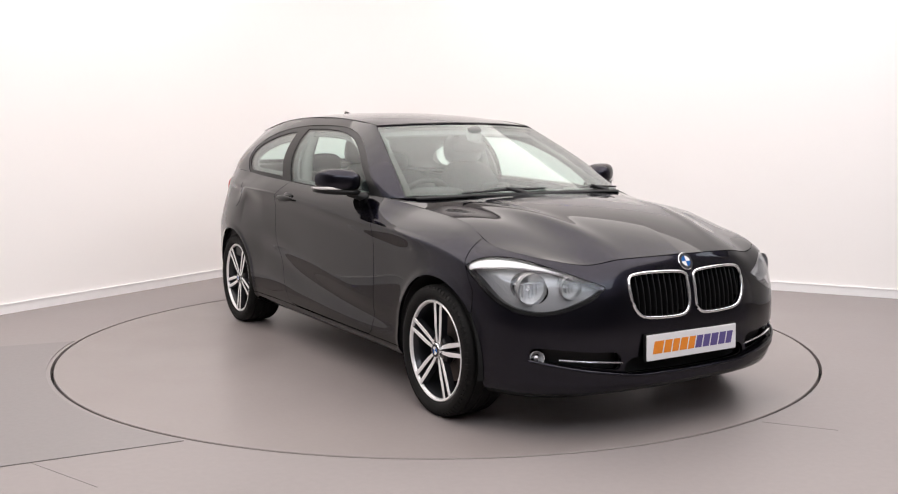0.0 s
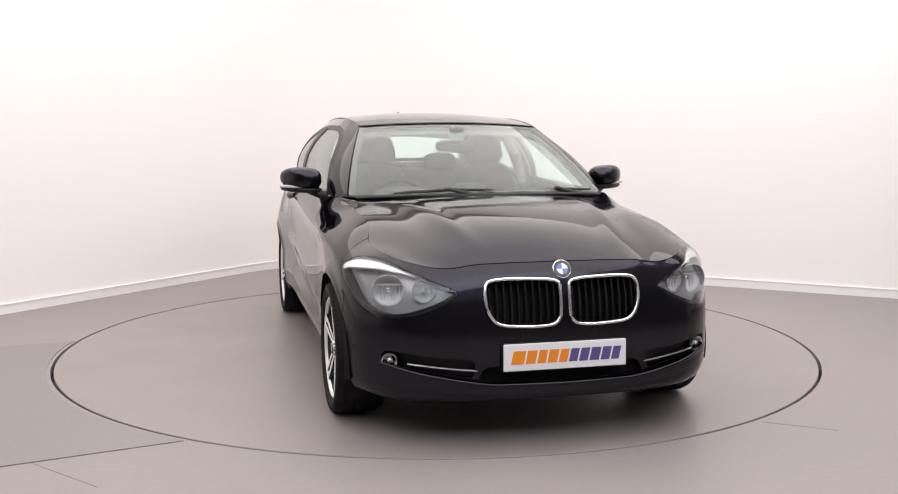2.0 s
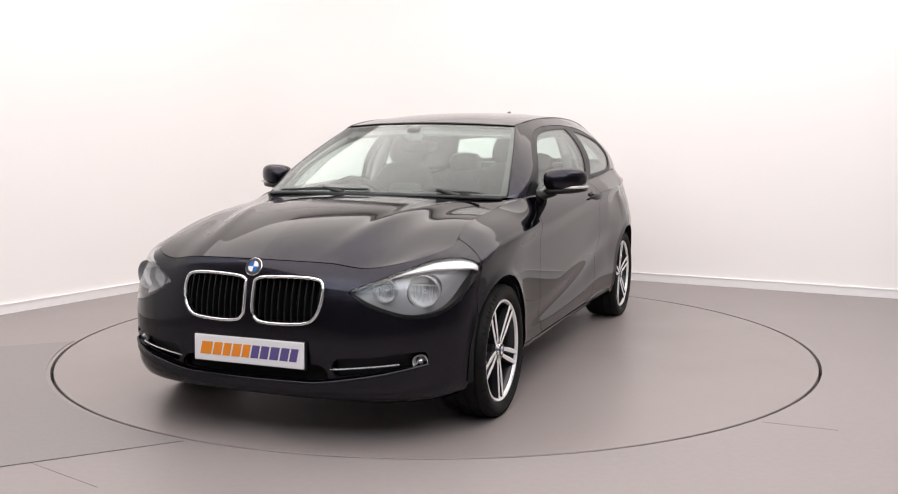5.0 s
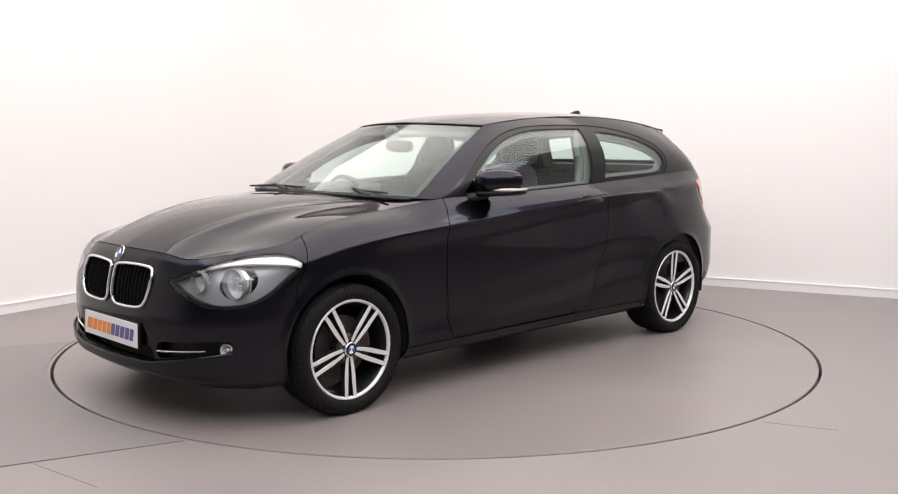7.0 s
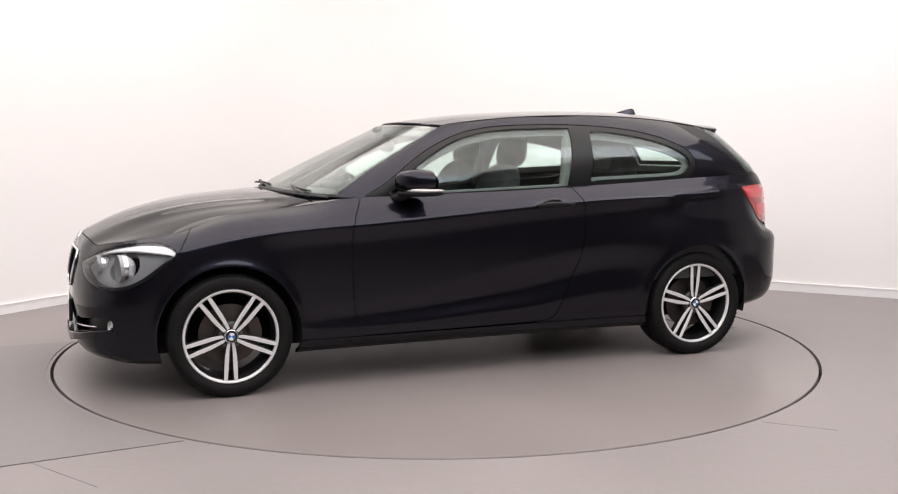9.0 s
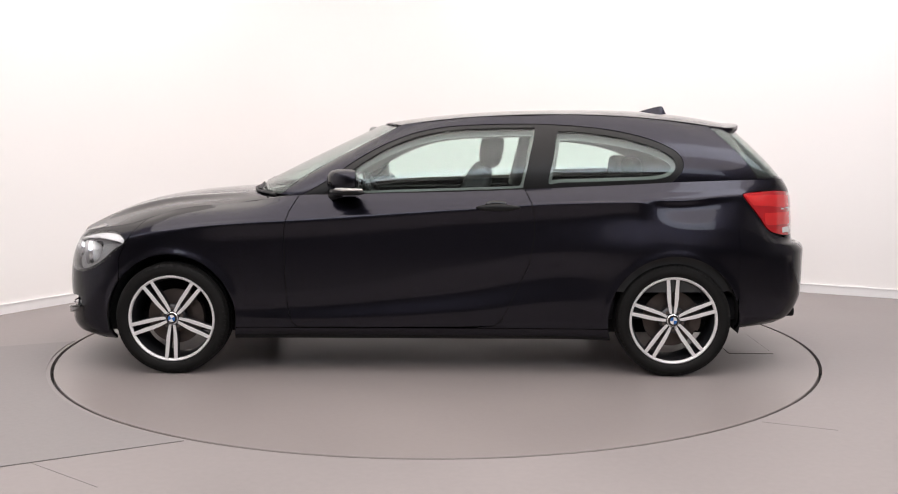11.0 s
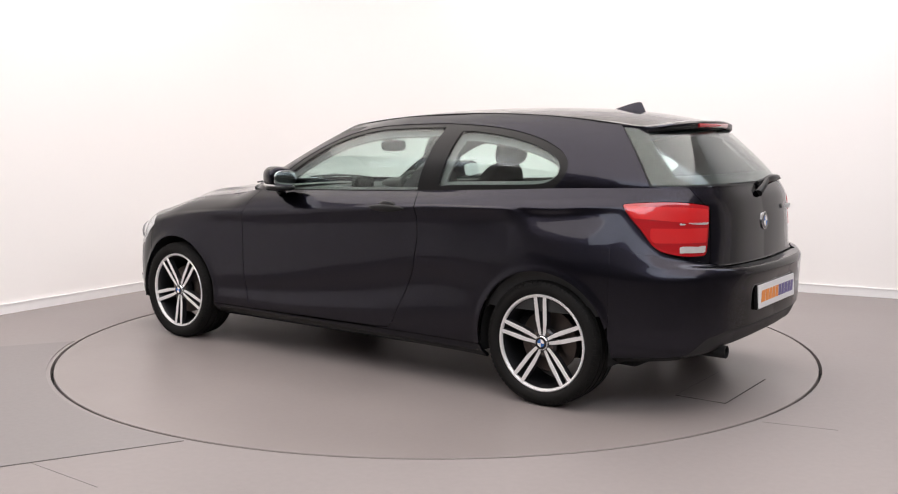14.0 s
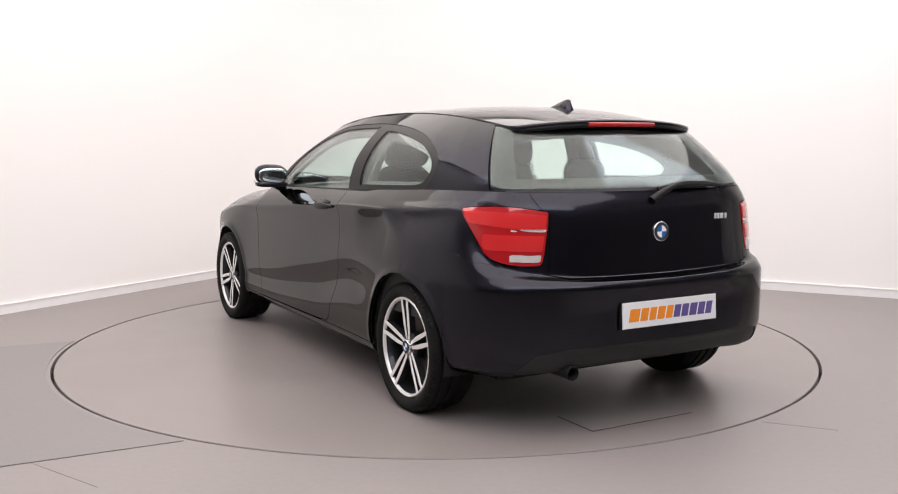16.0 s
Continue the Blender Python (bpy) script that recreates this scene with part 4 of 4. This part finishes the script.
def grilles():
    p = LOWER
    y, z = p.V[:, 1], p.V[:, 2]
    kid = kidney_hole(p)
    for side in (1, -1):
        outline = on_body(KIDNEY[::2], .006)
        frame_ = part("kidney_grille", tube(bmesh.new(), [(x, side * y_, z_) for x, y_, z_ in outline + outline[:1]], .0072, 10), CHROME, CAR, "kidney grille with chrome surround and black slats", True)
        panel("grille_backing", sided(clip(p, kid + .004).moved(-.055), side), UNDER, frame_, -0.05)
        for k in range(10):
            yk = .040 + .0305 * k
            inside = [zz for zz in np.linspace(.50, .70, 81) if inside_of(KIDNEY, np.array([yk]), np.array([zz]))[0] > .004]
            bm, rows = bmesh.new(), []
            for x_, y_, z_ in on_body([(yk, zz) for zz in inside[::5] + inside[-1:]], -.012):
                rows.append([bm.verts.new((x_ + dx, side * (y_ + dy), z_)) for dx, dy in ((0, -.003), (.002, 0), (0, .003), (-.036, .003), (-.036, -.003))])
            for A, B in zip(rows, rows[1:]):
                for i in range(5):
                    bm.faces.new((A[i], A[(i + 1) % 5], B[(i + 1) % 5], B[i]))
            bm.faces.new(rows[0]), bm.faces.new(rows[-1][::-1])
            part("grille_slat", bm, TRIM, frame_)
        duct = np.where(p.V[:, 0] > 1.6, inside_of(FOG_DUCT, y, z), -1)
        d = panel("fog_duct", sided(clip(p, duct + .004).moved(-.05), side), TRIM, CAR, -0.045, "black plastic duct with chrome strip")
        line = on_body([(yy, .3265 + (yy - .368) * .085 + (yy - .368) ** 2 * .03) for yy in np.linspace(.366, .640, 13)], -.004)
        part("chrome_strip", tube(bmesh.new(), [(x, side * y_, z_) for x, y_, z_ in line], .0048, 8), CHROME, d, "thin chrome strip", True)
        fm = facing((1.899, side * .702, .354), (1, side * .33, 0))
        part("lamp_bulb", blob(bmesh.new(), (0, 0, -.012), (.014, .014, .012), 2.2, 14, 8), CHROME, d, "", True, fm)
        part("fog_lamp", turned([(-.04, .004), (-.032, .018), (-.014, .027), (.002, .030), (.003, .032), (-.010, .032)], 32, "z"), REFLECTOR, d, "small round fog lamp", True, fm)
    mouth = np.where(p.V[:, 0] > 1.6, inside_of(INTAKE, y, z), -1)
    panel("lower_intake", clip(p, mouth + .004).both().moved(-.05), UNDER, CAR, -0.045, "black lower intake")
    top = np.interp(y, [0, .30, .37, .55, .74], [.268, .271, .279, .308, .346])
    lip = np.minimum.reduce([top - z, z - top + .030, .752 - y, p.V[:, 0] - 1.6])
    lip = clip(p, lip).both()
    slab("front_lip", lip.moved((.030 - .027 * (np.abs(lip.V[:, 1]) / .752) ** 4)[:, None]), 0.045, PAINT, CAR, "glossy black lower bumper lip")
    ledge = [(yy, float(np.interp(abs(yy), [0, .30, .37, .55, .74], [.268, .271, .279, .308, .346]))) for yy in np.linspace(0, .735, 30)]
    half = [on_body([q], .026 - .025 * (q[0] / .735) ** 4)[0] for q in ledge]
    run = [(x, -y_, z_) for x, y_, z_ in half[:0:-1]] + half
    part("lip_edge", tube(bmesh.new(), run, .0075, 10), PAINT, CAR, "rounded glossy edge of the bumper lip", True)


def plates():
    for m in (facing((2.094, 0, .383), (1, 0, .03)), facing((-2.173, 0, .523), (-1, 0, .05))):
        # own axes: x to the viewer's left, y along the height; turned so that x runs to the viewer's right
        way = m.to_3x3() @ Vector((0, 0, 1))
        right = Vector((0, 0, 1)).cross(way).normalized()
        up = way.cross(right)
        b = Matrix((right, up, way)).transposed().to_4x4()
        b.translation = m.translation
        bm = box(bmesh.new(), -.268, .268, -.056, .056, -.010, .001, .004)
        pl = part("number_plate", bm, PLATE, CAR, "white show plate with orange and purple bars", place=b)
        bm = box(bmesh.new(), -.274, .274, -.060, .060, -.022, -.005, .004)
        part("plate_holder", bm, TRIM, pl)
        x = -.238
        for k, w in enumerate([.060, .047, .042, .047, .042, .042, .044, .047, .044, .040]):
            bm = bmesh.new()
            prism(bm, [(x, -.027), (x + w - .006, -.027), (x + w + .006, .027), (x + .012, .027)], .0012, .0024)
            part("print_bar", bm, ORANGE if k < 5 else PURPLE, pl)
            x += w + .0025


def badges():
    roundel_at = ((2.034, 0, .733), (1, 0, .55), .038), ((-2.099, 0, .865), (-1, 0, .06), .041)
    for place, way, r in roundel_at:
        m = facing(place, way)
        base = part("badge", turned([(-.006, r * 1.06), (.001, r * 1.06), (.003, r * 1.0), (.003, 0)], 40, "z"), CHROME, CAR, "round badge with blue and white quarters", True, m)
        roundel(base, r * .98, pose(0, 0, .0032), RINGGREY)
    for k, w in enumerate((.010, .010, .018, .008)):
        x0 = (-.318, -.335, -.352, -.382)[k]
        bm = box(bmesh.new(), -2.101, -2.094, x0 - w, x0, .908, .932, .001)
        part("model_bar", bm, SILVER, CAR)


def taillights():
    p = LOWER
    s, z = p.S, p.V[:, 2]
    tail = inside_of(TAILLIGHT, s, z)
    a, b, e = s_x(-1.80), s_of(-2.0, .73), s_of(-2.098, .60)
    upper = np.minimum.reduce([tail - .010, z - (.910 - .02 * np.clip((s - a) / .3, 0, 1)), .962 - z - .012 * np.clip((s - b) / .2, 0, 1)])
    lower = np.minimum.reduce([tail - .012, z - .802, .868 - z, s - s_x(-1.86)])
    strip = np.minimum.reduce([tail - .006, z - .883, .894 - z, s - s_of(-1.99, .74)])
    rev = np.minimum.reduce([tail - .012, z - .758, .788 - z, s - s_of(-1.99, .74)])
    for side in (1, -1):
        t = panel("tail_light", sided(clip(p, tail - .0015).moved(.003), side), REDLENS, CAR, 0.03, "red tail light with clear lower lens")
        for name, f, m in (("light_band", upper, REDBRIGHT), ("light_band", lower, REDBRIGHT), ("indicator_strip", strip, REVERSE), ("reversing_lens", rev, REVERSE)):
            slab(name, sided(clip(p, f).moved(.0055), side), 0.003, m, t)


def mirrors():
    for side in (1, -1):
        def bend(q):
            k = q.y / .105
            return Vector((q.x * (1 - .16 * k) - .040 * k - .03 * k * k, q.y, q.z * (1 - .10 * k * abs(k)) + .004 * k))
        bm = blob(bmesh.new(), (.395, .905, 1.046), (.088, .110, .062), 2.6, 36, 20, bend)
        for v in bm.verts:
            v.co.y *= side
            if v.co.x < .335:
                v.co.x = .335 + (v.co.x - .335) * .25
        shell = part("door_mirror", bm, PAINT, CAR, "black door mirror with silver indicator strip", True)
        bm = blob(bmesh.new(), (.390, .903, .986), (.080, .110, .018), 3.0, 36, 12, bend)
        for v in bm.verts:
            v.co.y *= side
        part("mirror_base", bm, TRIM, shell, "", True)
        strip = [(.468, .86), (.455, .91), (.425, .96), (.385, 1.0), (.33, 1.013), (.29, 1.012)]
        bm = tube(bmesh.new(), [(x, side * y, 1.0045) for x, y in strip], [.004, .007, .009, .009, .007, .004], 8)
        part("indicator_strip", bm, REVERSE, shell, "silver indicator strip", True)
        bm = tube(bmesh.new(), [(.475, side * .775, .952), (.46, side * .815, .962), (.42, side * .86, .976)], [.030, .022, .018], 12)
        part("mirror_arm", bm, TRIM, shell, "", True)
        bm = blob(bmesh.new(), (.312, side * .91, 1.04), (.004, .088, .046), 3.0, 28, 12)
        part("mirror_glass", bm, MIRROR, shell, "mirror glass", True)


def handles():
    for side in (1, -1):
        def arch(q):
            return Vector((q.x, q.y - .014 * (q.x / .12) ** 2 * 1.0, q.z * (1 - .35 * (q.x / .12) ** 2)))
        bm = blob(bmesh.new(), (-.41, .903, .905), (.118, .013, .019), 2.6, 32, 12, arch)
        for v in bm.verts:
            v.co.y *= side
        h = part("door_handle", bm, TRIM, CAR, "glossy black door handle", True)
        bm = blob(bmesh.new(), (-.40, side * .872, .912), (.060, .010, .030), 2.4, 24, 10)
        part("handle_recess", bm, BLACK, h, "", True)


def roof_details():
    # spoiler over the rear window
    V, F, n = [], [], 61
    for i in range(n):
        v = (-1 + 2 * i / (n - 1)) * 1.22
        a = abs(v)
        e = max(0.0, a - 1) / .22
        a = min(a, 1.0)
        x, y, z = -1.775 + .095 * a ** 2 + .13 * e, math.copysign(.515 * a + .016 * e, v), 1.353 - .033 * a ** 2.2 + .010 * e
        k = 1 - .45 * a ** 6 - .35 * e
        for dx, dz in ((.05, .0015), (0, .004), (-.055 * k, .002), (-.062 * k, -.004), (-.060 * k, -.012), (-.02, -.030), (.03, -.030)):
            V.append((x + dx, y, z + dz))
    m = 7
    for i in range(n - 1):
        for k in range(m):
            F.append((i * m + k, (i + 1) * m + k, (i + 1) * m + (k + 1) % m, i * m + (k + 1) % m))
    F += [tuple(range(m)), tuple((n - 1) * m + k for k in range(m - 1, -1, -1))]
    bm = bmesh.new()
    vs = [bm.verts.new(q) for q in V]
    for f in F:
        bm.faces.new([vs[q] for q in f])
    sp = part("rear_spoiler", bm, PAINT, CAR, "black roof spoiler with red brake light", True)
    bm = bmesh.new()
    pts = []
    for i in range(13):
        y = -.19 + .38 * i / 12
        pts.append((-1.775 + .095 * (y / .515) ** 2 - .052, y, 1.3315))
    tube(bm, pts, .0130, 10)
    part("brake_light", bm, REDLENS, sp, "slim red high brake light", True)
    bm = bmesh.new()
    under = [(-1.775 + .095 * (y / .515) ** 2 - .046 + .03 * abs(y / .515) ** 8, y, 1.3315 - .030 * abs(y / .515) ** 2.2) for y in np.linspace(-.515, .515, 31)]
    tube(bm, under, [.0125 - .007 * abs(y / .515) ** 8 for _, y, _ in under], 10)
    part("spoiler_edge", bm, TRIM, sp, "matt black trailing edge", True)
    # aerial fin
    bm = bmesh.new()
    rows = []
    for x, h, w in ((-1.235, .002, .004), (-1.28, .014, .018), (-1.33, .030, .024), (-1.38, .044, .026), (-1.412, .050, .024), (-1.425, .046, .020), (-1.447, .002, .016)):
        zb = 1.410 - .02 * max(0, -x - 1.3)
        rows.append([bm.verts.new(q) for q in ((x, -w, zb - .012), (x, -w * .55, zb + h * .55), (x, -.004, zb + h), (x, .004, zb + h), (x, w * .55, zb + h * .55), (x, w, zb - .012))])
    for A, B in zip(rows, rows[1:]):
        for k in range(5):
            bm.faces.new((A[k], A[k + 1], B[k + 1], B[k]))
        bm.faces.new((A[5], A[0], B[0], B[5]))
    bm.faces.new(rows[0]), bm.faces.new(rows[-1][::-1])
    part("aerial_fin", bm, PAINT, CAR, "black shark fin aerial", True)
    # mouldings along the roof
    for side in (1, -1):
        E = ROOF_SHEET.V.reshape(130, 50, 3)[:, -1]
        pts = [(x, side * y, z) for x, y, z in E[2:-2:4]]
        part("roof_moulding", tube(bmesh.new(), pts, .0032, 8), TRIM, CAR, "", True)
    foot = HOUSE_SHEET.V.reshape(420, 56, 3)[:, 0]
    n0 = int(np.argmin(np.abs(foot[:200, 0] - .80)))
    pts = [(x + .006, y, z - .004) for x, y, z in foot[n0:0:-4]] + [(x + .006, -y, z - .004) for x, y, z in foot[0:n0 + 1:4]]
    part("scuttle_panel", tube(bmesh.new(), pts, .008, 8), ROUGHTRIM, CAR, "black plastic scuttle at the windscreen foot", True)


def wipers():
    for (a, b), pivot in ((((.985, -.50, .993), (.985, .02, 1.005)), (1.0, -.12, .985)), (((.955, .16, .997), (.88, .60, .993)), (.93, .50, .975))):
        a, b = Vector(a), Vector(b)
        bm = tube(bmesh.new(), [a, (a + b) / 2 + Vector((.006, 0, .006)), b], [.005, .008, .005], 8)
        w = part("windscreen_wiper", bm, ROUGHTRIM, CAR, "black windscreen wiper", True)
        tube_bm = tube(bmesh.new(), [Vector(pivot), (a + b) / 2 + Vector((.014, 0, .016))], [.013, .007], 8)
        part("wiper_arm", tube_bm, ROUGHTRIM, w, "", True)
    bm = tube(bmesh.new(), [(-2.075, .035, 1.000), (-2.082, -.02, 1.035), (-2.070, -.10, 1.062)], [.020, .016, .011], 10)
    w = part("rear_wiper", bm, TRIM, CAR, "black rear wiper resting on the glass", True)
    bm = tube(bmesh.new(), [(-2.048, -.02, 1.048), (-2.062, -.16, 1.066), (-2.055, -.30, 1.066), (-2.030, -.42, 1.056)], [.010, .019, .015, .006], 8)
    part("wiper_blade", bm, TRIM, w, "", True)


def exhaust():
    e = part("exhaust_pipe", turned([(-.30, .030), (0, .030), (.002, .027), (-.06, .026), (-.06, 0)], 28, "x"), UNDER, CAR, "dark steel exhaust tailpipe", True, pose(-2.10, .47, .288, 0, 0, 180))
    return e


# ---------------- the cabin ----------------
def cabin():
    bm = box(bmesh.new(), -1.95, .95, -.74, .74, .28, .42, .03)
    part("cabin_floor", bm, CLOTH, CAR)
    for y in (.36, -.36):
        def lean(q):
            return Vector((q.x - .36 * q.z, q.y * (1 - .18 * max(0, q.z / .34)), q.z))
        bm = blob(bmesh.new(), (-.22, y, .78), (.085, .245, .335), 3.4, 30, 18, lean)
        seat = part("front_seat", bm, CLOTH, CAR, "anthracite cloth front seat", True)
        bm = blob(bmesh.new(), (.05, y, .50), (.27, .25, .10), 3.4, 28, 12)
        part("seat_cushion", bm, CLOTH, seat, "", True)
        bm = blob(bmesh.new(), (-.385, y, 1.195), (.065, .130, .100), 2.8, 28, 14, lambda q: Vector((q.x - .15 * q.z, q.y * (1 - .15 * q.z / .1), q.z)))
        part("headrest", bm, CLOTH, seat, "", True)
        for dy in (-.06, .06):
            part("headrest_post", tube(bmesh.new(), [(-.345, y + dy, 1.04), (-.37, y + dy, 1.14)], .006, 8), CHROME, seat, "", True)
    bm = blob(bmesh.new(), (-1.12, 0, .74), (.09, .62, .31), 4.0, 36, 16, lambda q: Vector((q.x - .33 * q.z, q.y, q.z)))
    bench = part("rear_bench", bm, CLOTH, CAR, "anthracite cloth rear bench", True)
    bm = blob(bmesh.new(), (-.85, 0, .48), (.30, .62, .10), 4.0, 32, 12)
    part("bench_cushion", bm, CLOTH, bench, "", True)
    for y in (.27, -.27):
        bm = blob(bmesh.new(), (-1.20, y, 1.085), (.055, .12, .072), 3.0, 26, 12)
        part("headrest", bm, CLOTH, bench, "", True)
    bm = box(bmesh.new(), -1.92, -1.30, -.60, .60, .93, .955, .01)
    part("parcel_shelf", bm, DASH, CAR)

    def hollow(q):
        return Vector((q.x, q.y, q.z - .02 * abs(q.x / .22)))
    bm = blob(bmesh.new(), (.66, 0, .86), (.24, .69, .105), 4.0, 44, 16, hollow)
    dash = part("dashboard", bm, DASH, CAR, "grained dark grey dashboard", True)
    bm = blob(bmesh.new(), (.50, -.36, .955), (.09, .16, .045), 3.0, 26, 12)
    part("instrument_hood", bm, DASH, dash, "", True)
    bm = blob(bmesh.new(), (.52, .02, .965), (.02, .10, .055), 4.0, 24, 10)
    part("display_screen", bm, BLACK, dash, "black display standing on the dashboard", True)
    m = pose(.345, -.36, .865, 0, -66, 0)
    bm = bmesh.new()
    ring = [(.185 * math.cos(a), .185 * math.sin(a), 0) for a in np.linspace(0, 2 * math.pi, 41)]
    tube(bm, ring, .015, 10)
    sw = part("steering_wheel", bm, TRIM, CAR, "black leather steering wheel", True, m)
    bm = blob(bmesh.new(), (0, 0, -.01), (.075, .085, .03), 2.6, 24, 12)
    part("wheel_boss", bm, DASH, sw, "", True)
    for a in (0, math.pi, -math.pi / 2):
        part("wheel_spoke", tube(bmesh.new(), [(.05 * math.sin(a), .05 * math.cos(a), -.01), (.18 * math.sin(a), .18 * math.cos(a), 0)], .014, 8), DASH, sw, "", True)
    bm = blob(bmesh.new(), (.275, .0, 1.218), (.018, .117, .036), 3.0, 30, 12)
    rm = part("rear_view_mirror", bm, TRIM, CAR, "black interior rear-view mirror", True)
    bm = blob(bmesh.new(), (.33, -.005, 1.29), (.03, .048, .045), 3.0, 20, 10)
    part("mirror_mount", bm, LINING, rm, "", True)
    # inner pillars and belts of the cabin side
    for side in (1, -1):
        bm = tube(bmesh.new(), [(-.56, side * .70, .95), (-.60, side * .655, 1.15), (-.64, side * .575, 1.335)], [.045, .038, .034], 10)
        part("inner_pillar", bm, LINING, CAR, "", True)
        q = clip(LOWER, np.minimum.reduce([LOWER.V[:, 0] + 2.15, .80 - LOWER.V[:, 0], LOWER.V[:, 2] - .45])).moved(-.05)
        slab("door_card", sided(q, side), .01, DASH, CAR)


def fuel_flap():
    p = LOWER
    ring = .085 - np.hypot(p.V[:, 0] + 1.33, p.V[:, 2] - .885)
    slab("fuel_flap", clip(p, np.where(p.V[:, 1] > .5, ring, -1)).mirrored().moved(.0012), .004, PAINT, CAR, "round fuel filler flap")


fuel_flap()
headlights()
grilles()
plates()
badges()
taillights()
mirrors()
handles()
roof_details()
wipers()
exhaust()
cabin()


def hatch():
    x0, x1, y0, y1 = -2.05 + CAR_OFF[0], -1.79 + CAR_OFF[0], -.26 + CAR_OFF[1], .32 + CAR_OFF[1]
    bm = box(bmesh.new(), x0, x1, y0, y1, .0005, .0015)
    part("hatch_gap", bm, SEAM, TABLE, "narrow dark joint of the hatch")
    bm = box(bmesh.new(), x0 + .004, x1 - .004, y0 + .004, y1 - .004, .001, .0035, .001)
    part("hatch_plate", bm, DISC, TABLE, "flush rectangular access plate")


hatch()


# ---------------- movement ----------------
def motions():
    walk(TABLE, [(t, pose(0, 0, 0, 0, 0, a)) for t, a in TURN])
    walk(CAR, [(t, pose(0, 0, 0, 0, 0, a) @ pose(CAR_OFF[0], CAR_OFF[1], 0.0)) for t, a in TURN])


motions()
